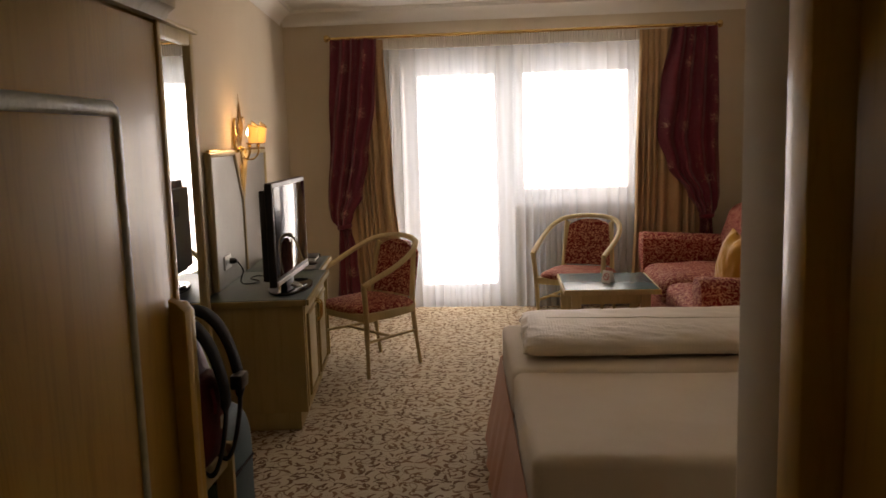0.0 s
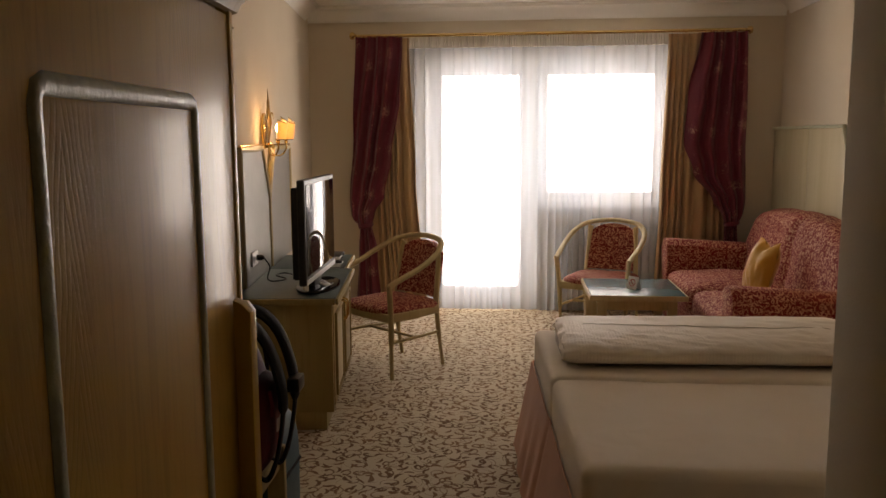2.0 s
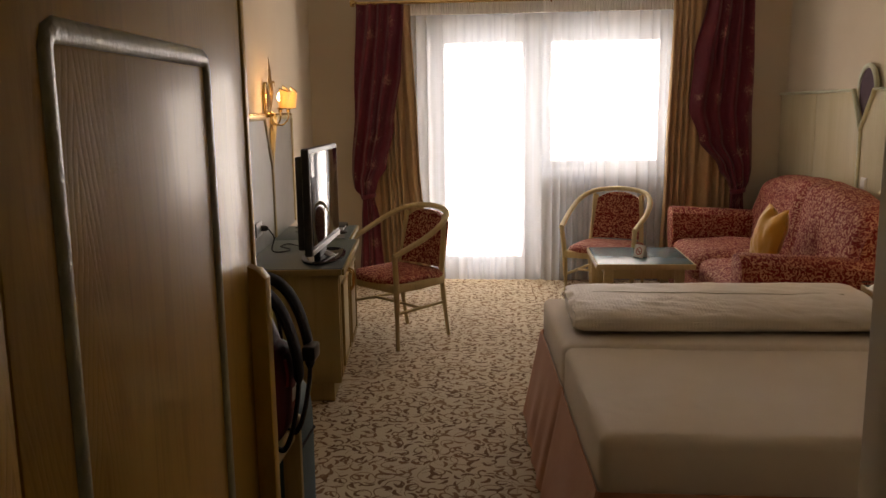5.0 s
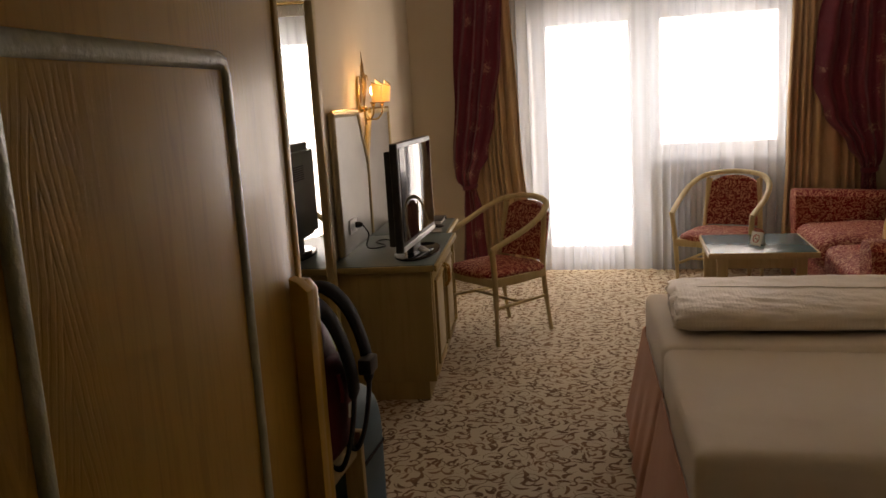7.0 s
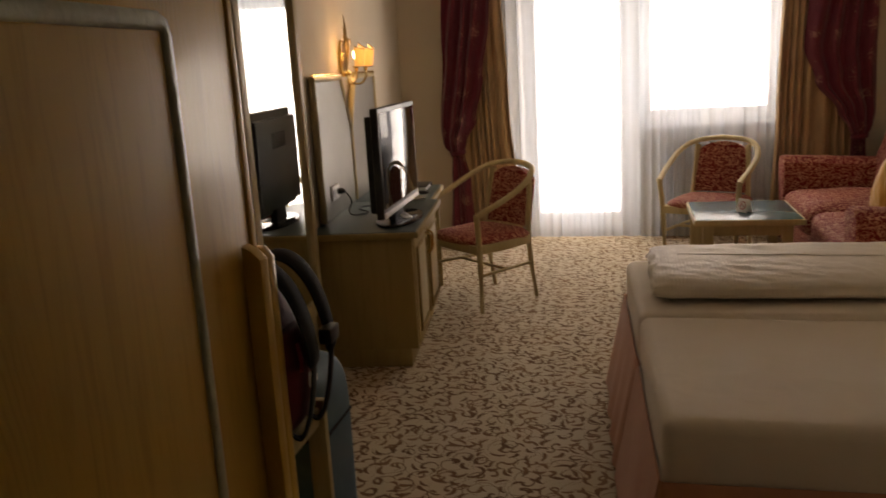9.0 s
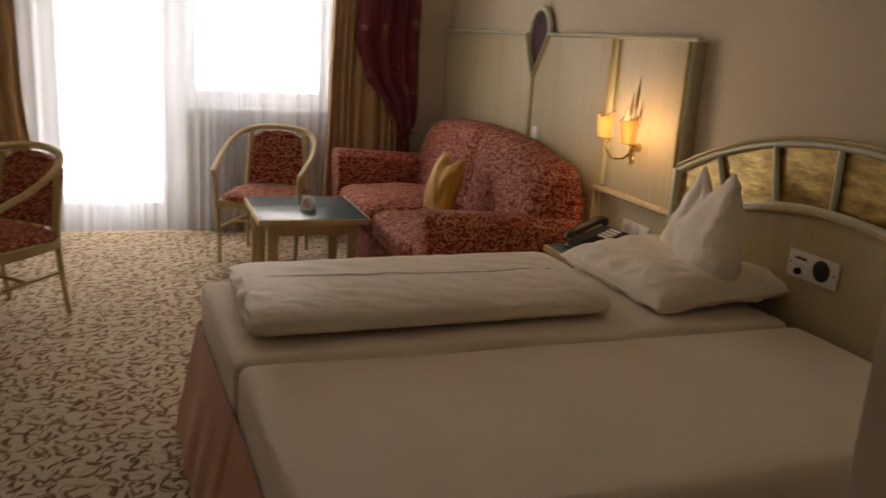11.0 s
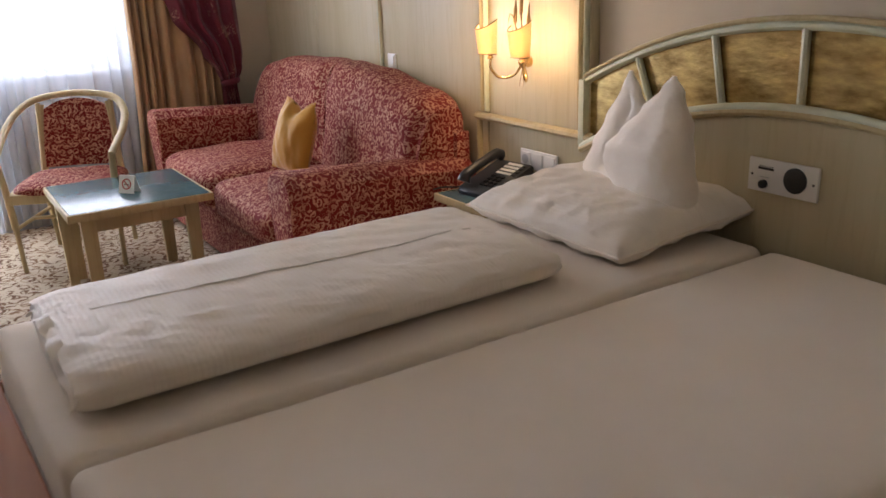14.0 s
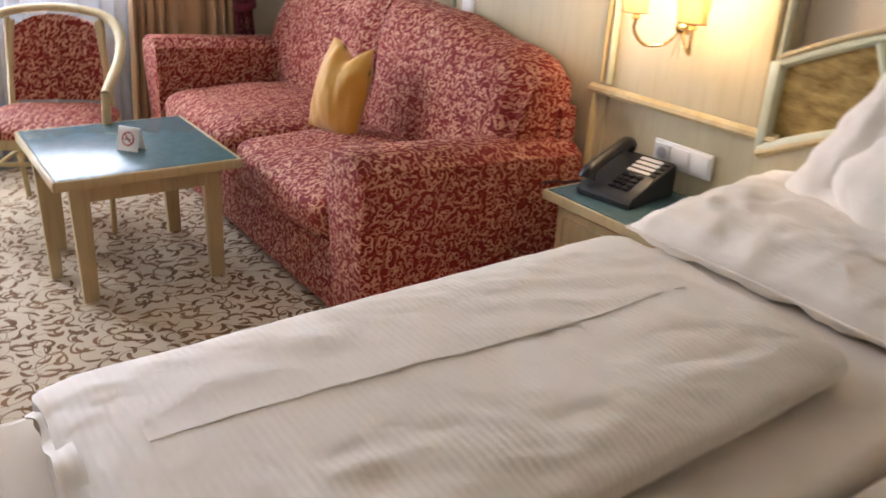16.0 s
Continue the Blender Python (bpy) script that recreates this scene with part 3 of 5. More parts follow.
def balcony():
    structure("balcony_floor", box((-3.5, 8.05, -0.18), (3.5, 9.5, -0.05)), M_CONCRETE, "grey balcony slab")
    structure("balcony_eave", box((-3.6, 8.06, 2.42), (3.6, 10.0, 2.5)), M_BALCONY, "larch boarded balcony soffit")
    r = thing("balcony_railing", pose(0, 9.35, -0.05), "brown larch balcony railing with upright boards", "railing")
    part("top_rail", box((-3.4, -0.06, 0.98), (3.4, 0.06, 1.03), 0.008), M_BALCONY, r)
    part("bottom_rail", box((-3.4, -0.02, 0.12), (3.4, 0.02, 0.2), 0.006), M_BALCONY, r)
    for i in range(34):
        part("board", box((-3.37 + i * 0.2, 0.021, 0.08), (-3.22 + i * 0.2, 0.043, 0.975), 0.004), M_BALCONY, r)
    for x in (-3.3, -1.1, 1.1, 3.3):
        part("post", box((x - 0.045, -0.045, 0), (x + 0.045, 0.018, 0.98), 0.005), M_BALCONY, r)
    structure("ground", box((-200, 9.6, -3.6), (200, 400, -3.5)), plain("meadow", (0.06, 0.10, 0.03), (0.10, 0.14, 0.05), 2, 0.95), "green meadow below the balcony")


balcony()


# ---- bed ----
BED_X0, BED_X1 = 0.06, 2.07


def foot(y):
    """x of the slightly slanted foot end."""
    return BED_X0 - 0.052 * (y - 3.55)


def mattress(y0, y1, label):
    """A sheeted mattress: flat top, soft rounded rim."""
    x0, x1, z0, z1 = BED_X0, BED_X1, 0.40, 0.61
    bm = box((x0, y0, z0), (x1, y1, z1))
    bmesh.ops.bevel(bm, geom=list(bm.edges), offset=0.035, segments=4, profile=0.5, affect="EDGES")
    long = [e for e in bm.edges if e.calc_length() > 0.3]
    bmesh.ops.subdivide_edges(bm, edges=long, cuts=24, use_grid_fill=True)
    for v in bm.verts:
        k = noise.noise(Vector((v.co.x * 2.3, v.co.y * 3.1, y0))) * 0.006 + noise.noise(Vector((v.co.x * 9, v.co.y * 7, 3))) * 0.002
        if v.co.z > z1 - 0.01:
            v.co.z += k
        else:
            v.co.x += k * 0.8
            v.co.y += k * 0.8
        v.co.x += (foot(v.co.y) - x0) * (x1 - v.co.x) / (x1 - x0)
    t = thing("mattress", pose(0, 0, 0), label, "mattress", "bed mattresses")
    part("fitted_sheet", bm, M_SHEET, t)
    r = 0.03
    ring = [(x0, y0 + r, 0.425), (x0 + r, y0, 0.425), (x1 - r, y0, 0.425), (x1, y0 + r, 0.425), (x1, y1 - r, 0.425), (x1 - r, y1, 0.425), (x0 + r, y1, 0.425), (x0, y1 - r, 0.425)]
    ring = [(x + (foot(y) - x0) * (x < 1), y, z) for x, y, z in ring]
    part("hem", tube(ring, 0.004, closed=True, sides=6), M_SHEET, t)
    return t


def bed_base():
    b = thing("bed_base", pose(0, 0, 0), "double bed base with a salmon pleated valance", "bed")
    part("box_spring", box((BED_X0 + 0.06, 2.71, 0.10), (BED_X1, 4.40, 0.395), 0.02), M_SKIRT, b)
    for x in (0.2, 1.9):
        for y in (2.8, 4.28):
            part("leg", lathe([(0.03, 0.0), (0.035, 0.01), (0.035, 0.1)], m=pose(x, y, 0), sides=12), M_BLACK, b)

    def skirt(p, q, out, pleats):
        p, q, out = Vector(p), Vector(q), Vector(out)
        n = max(24, int((q - p).length * 60))

        def fn(u, v):
            s = (u * pleats) % 1.0
            fold = 0.016 * math.exp(-((min(s, 1 - s)) / 0.04) ** 2) if 0.02 < u < 0.98 else 0
            ripple = 0.006 * math.sin(u * 31 + 2 * math.sin(u * 9))
            d = 0.008 + (1 - v) * (0.085 + ripple) - fold * (1 - v * 0.6)
            c = p.lerp(q, u)
            return c + out * d + Vector((0, 0, 0.012 + v * 0.435))
        return sheet(fn, n, 10, 0.004)
    part("valance", skirt((foot(2.67), 2.67, 0), (foot(4.40), 4.40, 0), (-1, 0, 0), 2), M_SKIRT, b, "salmon pleated cotton valance")
    part("valance", skirt((BED_X1, 2.67, 0), (foot(2.67), 2.67, 0), (0, -1, 0), 2), M_SKIRT, b, "salmon pleated cotton valance")
    part("valance", skirt((foot(4.40), 4.40, 0), (BED_X1, 4.40, 0), (0, 1, 0), 2), M_SKIRT, b, "salmon pleated cotton valance")
    for x, y, a in ((foot(4.40), 4.40, 90), (foot(2.67), 2.67, 180)):
        def corner(u, v, x=x, y=y, a=a):
            k = radians(a + 90 * u)
            d = 0.008 + (1 - v) * 0.085
            return Vector((x + d * math.cos(k), y + d * math.sin(k), 0.012 + v * 0.435))
        part("valance", sheet(corner, 8, 8, 0.004), M_SKIRT, b, "salmon pleated cotton valance")


bed_base()
mattress(2.67, 3.562, "bare mattress under a taut white sheet")
mattress(3.578, 4.40, "mattress under a white sheet beside its twin")


def duvet():
    """A duvet folded to a thick flat roll across the mattress's length, with a fold line along its top."""
    x0, x1, y0, y1, h = 0.115, 1.41, 3.70, 4.36, 0.1

    def fn(u, v):
        a = 2 * math.pi * v
        c, s = math.cos(a), math.sin(a)
        yy = math.copysign(abs(c) ** 0.55, c)
        zz = math.copysign(abs(s) ** 0.62, s)
        end = min(u, 1 - u)
        taper = min(1.0, (end / 0.05 + 0.02) ** 0.5) if end < 0.05 else 1.0
        x = x0 + u * (x1 - x0) + 0.02 * noise.noise(Vector((yy * 2, zz * 2, u * 3)))
        lean = 0.03 * (u - 0.5)
        x += 0.03 * yy * u ** 3
        y = (y0 + y1) / 2 + yy * (y1 - y0) / 2 * (0.96 + 0.04 * taper) + lean
        z = 0.612 + h / 2 + zz * h / 2 * (0.55 + 0.45 * taper)
        if zz > 0.2:
            z += (0.008 * noise.noise(Vector((x * 3.0, y * 4.0, 1))) + 0.006 * noise.noise(Vector((x * 8 + y * 5, y * 15, 4))) + 0.004 * noise.noise(Vector((x * 20 + y * 14, y * 30, 7)))) * (1 - 0.75 * max(0, yy) ** 3)
        else:
            y += 0.008 * noise.noise(Vector((x * 6, z * 8, 9)))
            z = max(z, 0.613)
        return Vector((x, y, z))
    bm = bmesh.new()
    nu, nv = 130, 180
    vs = [[bm.verts.new(fn(i / nu, j / nv)) for j in range(nv)] for i in range(nu + 1)]
    for i in range(nu):
        for j in range(nv):
            bm.faces.new((vs[i][j], vs[i][(j + 1) % nv], vs[i + 1][(j + 1) % nv], vs[i + 1][j]))
    bm.faces.new(vs[0]), bm.faces.new(vs[-1][::-1])
    bmesh.ops.recalc_face_normals(bm, faces=bm.faces)
    d = thing("duvet", pose(0, 0, 0), "white striped damask duvet folded flat along the mattress", "duvet")
    part("cover", bm, M_DUVET, d)

    def crown(x, y):
        c = min(1.0, abs((y - 4.03 - 0.03 * ((x - x0) / (x1 - x0) - 0.5)) / 0.33)) ** (1 / 0.55)
        return 0.612 + h / 2 + max(0.0, 1 - c * c) ** 0.31 * h / 2 + 0.008 * noise.noise(Vector((x * 3.0, y * 4.0, 1))) + 0.006 * noise.noise(Vector((x * 8 + y * 5, y * 15, 4)))

    def fold(u, v):
        x = 0.22 + u * 1.07
        y = 4.07 - 0.035 * u + 0.008 * math.sin(u * 7) + v * 0.17
        return Vector((x, y, crown(x, y) + 0.0035 * math.sin(math.pi * u) ** 0.6 * (1 - v) ** 0.7 + 0.0005 + 0.002 * noise.noise(Vector((x * 9, y * 9, 2))) * (1 - v)))
    part("fold", sheet(fold, 90, 12, 0.003), M_DUVET, d)

    def edge(u, v):
        y = 3.715 + u * 0.62
        w = 0.003 * math.sin(u * 31) + 0.003 * math.sin(u * 17)
        return Vector((x0 - 0.010 + 0.03 * v + w * (1 - v), y, 0.64 + 0.055 * math.sin(u * math.pi) + 0.008 * math.sin(u * 23) + 0.012 * v))
    part("flap", sheet(edge, 60, 4, 0.004), M_DUVET, d, "loose buttoned cover edge")


duvet()


def pillow(m, half, seed, label):
    sx, sy, sz = half

    def fn(u, v):
        a, b = u * 2 - 1, v * 2 - 1
        k = (1 - abs(a) ** 5) * (1 - abs(b) ** 5)
        pinch = 1 - 0.06 * (1 - abs(a) ** 2) * abs(b) ** 3
        q = 1 - 0.06 * (1 - abs(b) ** 2) * abs(a) ** 3
        if abs(a) + abs(b) > 1.6:
            pinch, q = pinch * (1 - 0.10 * (abs(a) + abs(b) - 1.6)), q * (1 - 0.10 * (abs(a) + abs(b) - 1.6))
        return a * sx * q, b * sy * pinch, sz * max(k, 0) ** 0.42 * (0.72 + 0.28 * (1 - a * a) * (1 - b * b))
    bm = bmesh.new()
    for s in (1, -1):
        def side(u, v, s=s):
            x, y, z = fn(u, v)
            w = 0.018 * noise.noise(Vector((x * 7 + seed, y * 6, s))) + 0.009 * noise.noise(Vector((x * 18 + seed, y * 15, s))) - 0.010 * abs(noise.noise(Vector((x * 9 + y * 13 + seed, y * 5 - x * 4, s)))) - 0.006 * abs(noise.noise(Vector((x * 22 - y * 12, y * 12 + x * 4, s + 9))))
            low = 0.55 if s < 0 else 1.0
            return m @ Vector((x, y, s * z * low + (w if z > 0.01 else w * 0.4)))
        sheet(side, 72, 72, 0, bm)
    bmesh.ops.remove_doubles(bm, verts=bm.verts, dist=0.005)
    bmesh.ops.recalc_face_normals(bm, faces=bm.faces)
    p = thing("pillow", pose(0, 0, 0), label, "pillow")
    part("pillowcase", bm, M_DUVET, p)
    rim = [m @ Vector((fn(u, v)[0], fn(u, v)[1], 0)) for u, v in [(i / 20, 0) for i in range(20)] + [(1, i / 20) for i in range(20)] + [(1 - i / 20, 1) for i in range(20)] + [(0, 1 - i / 20) for i in range(20)]]
    part("piping", tube(rim, 0.005, closed=True, sides=6), M_SHEET, p)
    return p


pillow(pose(1.855, 4.065, 0.672, 0, -4, 0), (0.315, 0.395, 0.10), 2.0, "plump white pillow lying against the headboard")


def folded_pillow():
    """A pillow stood up and folded like a napkin: a full front point wrapped over a slimmer one behind it."""
    bm = bmesh.new()

    def lobe(left, right, front, back, z0, seed, dent):
        """left, right: edges (y by height); front, back: depth of the belly before and behind the middle plane."""
        top = left[0][0]
        nu, nv, rows = 44, 36, []
        for j in range(nv + 1):
            v = j / nv
            z = z0 + (top - z0) * v
            a, b = line(z, left), line(z, right)
            full = min(1.0, (1 - v) * 1.7 + 0.03) ** 0.8
            row = []
            for i in range(nu):
                k = 2 * math.pi * i / nu
                c, q = math.cos(k), math.sin(k)
                y = (a + b) / 2 + (a - b) / 2 * math.copysign(abs(c) ** 0.8, c)
                d = (front if q > 0 else back) * full * abs(q) ** 0.75
                crease = dent * math.exp(-((c - 0.25 + 0.5 * v) / 0.16) ** 2) * math.sin(math.pi * min(1, v * 1.1)) * (q > 0)
                w = 0.010 * noise.noise(Vector((y * 9, z * 6, seed + (q > 0)))) + 0.006 * noise.noise(Vector((y * 26 + z * 9, z * 11, seed)))
                w -= 0.010 * abs(noise.noise(Vector((y * 12 - z * 9, z * 7 + y * 4, seed + 3))))
                mid = 1.935 + 0.045 * v + 0.02 * c * (1 - v)
                row.append(bm.verts.new((min(2.12, mid - (d if q > 0 else -d) + crease + w * full), y, z + 0.008 * noise.noise(Vector((y * 6, seed, z * 3))) * (v > 0.1))))
            rows.append(row)
        for r, t in zip(rows, rows[1:]):
            for i in range(nu):
                bm.faces.new((r[i], r[(i + 1) % nu], t[(i + 1) % nu], t[i]))
        bm.faces.new(rows[0][::-1]), bm.faces.new(rows[-1])
    lobe([(1.108, 3.905), (1.07, 3.935), (1.0, 4.0), (0.93, 4.065), (0.86, 4.125), (0.82, 4.135), (0.74, 4.095), (0.68, 4.06)],
         [(1.108, 3.89), (1.06, 3.845), (0.95, 3.79), (0.85, 3.765), (0.77, 3.735), (0.68, 3.73)], 0.115, 0.04, 0.70, 1.0, 0.0)
    lobe([(1.108, 4.092), (1.06, 4.11), (0.95, 4.175), (0.85, 4.225), (0.76, 4.27), (0.68, 4.29)],
         [(1.108, 4.075), (1.05, 4.03), (0.98, 3.97), (0.88, 3.93), (0.68, 3.92)], 0.055, 0.04, 0.70, 5.0, 0.022)
    bmesh.ops.recalc_face_normals(bm, faces=bm.faces)
    return solid("folded_pillow", bm, M_DUVET, "white pillow folded upright into two points", "pillow")


folded_pillow()


# ---- sitting corner ----
def sofa():
    s = thing("sofa", pose(0, 0, 0), "two-seat sofa in red and cream scroll damask", "sofa")
    y0, y1 = 5.165, 7.43
    part("base", box((1.205, y0 + 0.06, 0.03), (2.12, y1 - 0.06, 0.30), 0.03), M_SOFA, s)

    def arm(ya, yb, h):
        prof = [(ya + 0.02, 0.03), (ya, 0.3), (ya - 0.005, h - 0.12), (ya + 0.01, h - 0.04), (ya + 0.06, h), (yb - 0.06, h + 0.003), (yb - 0.01, h - 0.035), (yb, h - 0.1), (yb, 0.03)]
        bm = slab(prof, 0.95, "x", m=pose(1.165, 0, 0), bevel=0.035)
        for v in bm.verts:
            t = (v.co.x - 1.165) / 0.95
            v.co.x += 0.035 * max(0.0, 0.3 - v.co.z) / 0.3 * (1 - t)
            v.co.z -= 0.05 * t * (v.co.z > 0.3)
            v.co.z += 0.006 * noise.noise(v.co * 6)
        return part("armrest", bm, M_SOFA, s)
    arm(y0, y0 + 0.25, 0.665)
    arm(y1 - 0.24, y1, 0.705)
    for a, b, seed in ((y0 + 0.235, 6.27, 1), (6.28, y1 - 0.245, 2)):
        c, h = (a + b) / 2, (b - a) / 2
        bm = puff((0.425, h, 0.125), 7, 4.0, 56, 24, 0.02, seed, m=pose(1.575, c, 0.37))
        part("seat_cushion", bm, M_SOFA, s)

    def back(ya, yb, seed):
        def top(y):
            return line(-y, [(-5.18, 0.835), (-5.5, 0.925), (-5.87, 0.985), (-6.25, 1.01), (-6.9, 0.995), (-7.15, 0.955), (-7.32, 0.87), (-7.42, 0.76)])
        bm, rings, nu, nv = bmesh.new(), [], 40, 40
        for i in range(nu + 1):
            u = i / nu
            y = ya + u * (yb - ya)
            e = abs(2 * u - 1)
            k = max(0.55, (1 - e ** 14)) ** 0.5
            z0, z1, row = 0.36, top(y) - 0.03 * (1 - k), []
            for j in range(nv):
                a = 2 * math.pi * j / nv
                c, q = math.cos(a), math.sin(a)
                dx = 0.155 * k * math.copysign(abs(c) ** 0.55, c)
                z = (z0 + z1) / 2 + (z1 - z0) / 2 * math.copysign(abs(q) ** 0.5, q)
                lean = 0.10 * (z - z0) / (z1 - z0)
                w = 0.014 * noise.noise(Vector((y * 5, z * 5, seed))) + 0.006 * noise.noise(Vector((y * 13, z * 9, seed)))
                row.append(bm.verts.new((min(1.915 + lean + dx + (w if dx < 0 else 0), 2.135), y, z + w * 0.4)))
            rings.append(row)
        for r, t in zip(rings, rings[1:]):
            for j in range(nv):
                bm.faces.new((r[j], r[(j + 1) % nv], t[(j + 1) % nv], t[j]))
        bm.faces.new(rings[0]), bm.faces.new(rings[-1][::-1])
        bmesh.ops.recalc_face_normals(bm, faces=bm.faces)
        return part("back_cushion", bm, M_SOFA, s)
    back(5.275, 6.265, 3)
    back(6.275, 7.40, 5)
    part("back_frame", box((2.05, 5.25, 0.1), (2.13, 7.33, 0.74), 0.02), M_SOFA, s)


sofa()


def throw_cushion():
    m = pose(1.60, 6.10, 0.655, 0, 0, 0) @ pose(0, 0, 0, 6, 14, 20)

    def fn(u, v):
        a, b = u * 2 - 1, v * 2 - 1
        k = (1 - abs(a) ** 2.2) * (1 - abs(b) ** 2.4)
        pull = 0.10 * math.exp(-((a + 0.1) / 0.4) ** 2) * max(0, b) ** 2
        return a * (0.13 - 0.02 * max(b, 0)), b * 0.18 - pull * 0.55 + 0.02 * abs(a) * (b > 0), 0.075 * max(k, 0) ** 0.6
    bm = bmesh.new()
    for s in (1, -1):
        def side(u, v, s=s):
            y, z, t = fn(u, v)
            w = 0.014 * noise.noise(Vector((y * 14, z * 8, s))) + 0.007 * noise.noise(Vector((y * 34, z * 16, s + 4)))
            return m @ Vector((-s * t + w, y, z))
        sheet(side, 32, 32, 0, bm)
    bmesh.ops.remove_doubles(bm, verts=bm.verts, dist=0.008)
    bmesh.ops.recalc_face_normals(bm, faces=bm.faces)
    solid("throw_cushion", bm, M_GOLDCLOTH, "mustard gold cushion with pinched corners on the sofa", "cushion")


throw_cushion()


def armchair(m):
    """Bentwood tub chair: cream frame, one rail bent round back and arms, damask seat and back."""
    c = thing("armchair", m, "cream bentwood armchair with red damask seat and back", "chair", "bentwood armchairs")
    leg = lambda pts, r: tube(spline(pts, 6), r, sides=10)
    for s in (-1, 1):
        part("front_leg", leg([(s * 0.255, -0.22, 0.0), (s * 0.262, -0.225, 0.25), (s * 0.272, -0.235, 0.45), (s * 0.285, -0.255, 0.62)], [0.013] * 6 + [0.018] * 13), M_CREAM, c)
        part("back_leg", leg([(s * 0.215, 0.27, 0.0), (s * 0.215, 0.235, 0.22), (s * 0.21, 0.22, 0.42), (s * 0.195, 0.25, 0.68), (s * 0.18, 0.275, 0.82)], [0.013] * 6 + [0.017] * 19), M_CREAM, c)
        part("stretcher", tube([(s * 0.262, -0.22, 0.24), (s * 0.215, 0.24, 0.24)], 0.010), M_CREAM, c)
    part("stretcher", tube([(-0.24, 0.0, 0.24), (0.24, 0.0, 0.24)], 0.010), M_CREAM, c)
    rail = [(-0.285, -0.262, 0.615), (-0.295, -0.16, 0.655), (-0.305, 0.0, 0.715), (-0.285, 0.16, 0.79), (-0.20, 0.27, 0.85), (0.0, 0.315, 0.872), (0.20, 0.27, 0.85), (0.285, 0.16, 0.79), (0.305, 0.0, 0.715), (0.295, -0.16, 0.655), (0.285, -0.262, 0.615)]
    part("arm_rail", tube(spline(rail, 6), 0.021, sides=12, flat=0.8, up=(1, 0, 0)), M_CREAM, c)
    seat = [(-0.265, -0.25), (0.265, -0.25), (0.285, -0.05), (0.25, 0.2), (0.20, 0.25), (-0.20, 0.25), (-0.25, 0.2), (-0.285, -0.05)]
    part("seat_frame", slab(seat, 0.055, "z", m=pose(0, 0, 0.375), bevel=0.01), M_CREAM, c)
    part("seat", puff((0.265, 0.25, 0.05), 5, 2.6, 40, 16, 0.006, m=pose(0, -0.005, 0.432)), M_SOFA, c)

    def pad(u, v):
        a = (u * 2 - 1)
        top = 0.845 - 0.07 * abs(a) ** 2.4
        z = 0.475 + v * (top - 0.475)
        return Vector((a * 0.19, 0.235 + 0.055 * v + 0.03 * (1 - a * a) - 0.03, z))
    part("backrest", sheet(pad, 24, 16, 0.045), M_SOFA, c)
    for s in (-1, 1):
        part("back_stile", tube(spline([(s * 0.195, 0.215, 0.42), (s * 0.20, 0.235, 0.62), (s * 0.195, 0.268, 0.83)], 6), 0.013), M_CREAM, c)
    return c


chair = armchair(pose(0.617, 6.897, 0, 0, 0, -24))
copy_thing(chair, pose(-0.905, 5.835, 0, 0, 0, -42))


def coffee_table():
    t = thing("coffee_table", pose(0.755, 6.245, 0, 0, 0, 0), "small cream table with a blue-green laminate top", "table")
    hx, hy = 0.315, 0.335
    part("tabletop", box((-hx, -hy, 0.462), (hx, hy, 0.49), 0.006), M_TEAL, t, "blue-green laminate top")
    for lo, hi in (((-hx - 0.012, -hy - 0.012), (hx + 0.012, -hy)), ((-hx - 0.012, hy), (hx + 0.012, hy + 0.012)), ((-hx - 0.012, -hy), (-hx, hy)), ((hx, -hy), (hx + 0.012, hy))):
        part("edge", box((lo[0], lo[1], 0.452), (hi[0], hi[1], 0.488), 0.005), M_CREAM, t)
    for lo, hi in (((-0.24, -0.27), (0.24, -0.245)), ((-0.24, 0.245), (0.24, 0.27)), ((-0.25, -0.24), (-0.225, 0.24)), ((0.225, -0.24), (0.25, 0.24))):
        part("apron", box((lo[0], lo[1], 0.375), (hi[0], hi[1], 0.452), 0.004), M_CREAM, t)
    for x in (-0.235, 0.235):
        for y in (-0.262, 0.262):
            bm = slab([(-0.034, 0.46), (0.034, 0.46), (0.026, 0.0), (-0.026, 0.0)], 0.036, "y", m=pose(x, y - 0.018, 0), bevel=0.004)
            part("leg", bm, M_CREAM, t)
    bm = slab([(-0.028, 0.46), (0.028, 0.46), (0.02, 0.0), (-0.02, 0.0)], 0.036, "y", m=pose(-0.30, -0.02, 0), bevel=0.004)
    part("leg", bm, M_CREAM, t)


coffee_table()


def tent_card():
    c = thing("tent_card", pose(0.757, 6.165, 0.491, 0, 0, -52), "white folded card with a red no-smoking sign", "sign")
    for s in (-1, 1):
        bm = box((-0.045, -0.001, 0.0), (0.045, 0.001, 0.088), m=pose(0, s * 0.025, 0, s * 16))
        part("leaf", bm, M_WHITE, c)
    red = plain("red_print", (0.45, 0.03, 0.03), (0.5, 0.04, 0.04), 5, 0.6, bump=0)
    m = pose(0, -0.0265, 0, -16) @ pose(0, 0, 0.045)
    ring = [m @ Vector((0.024 * math.cos(k), 0, 0.024 * math.sin(k))) for k in (i * math.pi / 12 for i in range(24))]
    part("no_smoking_ring", tube(ring, 0.0028, closed=True, sides=6), red, c)
    part("no_smoking_bar", tube([m @ Vector((-0.016, 0, 0.016)), m @ Vector((0.016, 0, -0.016))], 0.0026, sides=6), red, c)
    part("cigarette", tube([m @ Vector((-0.014, 0.0, -0.002)), m @ Vector((0.014, 0.0, -0.002))], 0.0022, sides=6), M_BLACK, c)


tent_card()


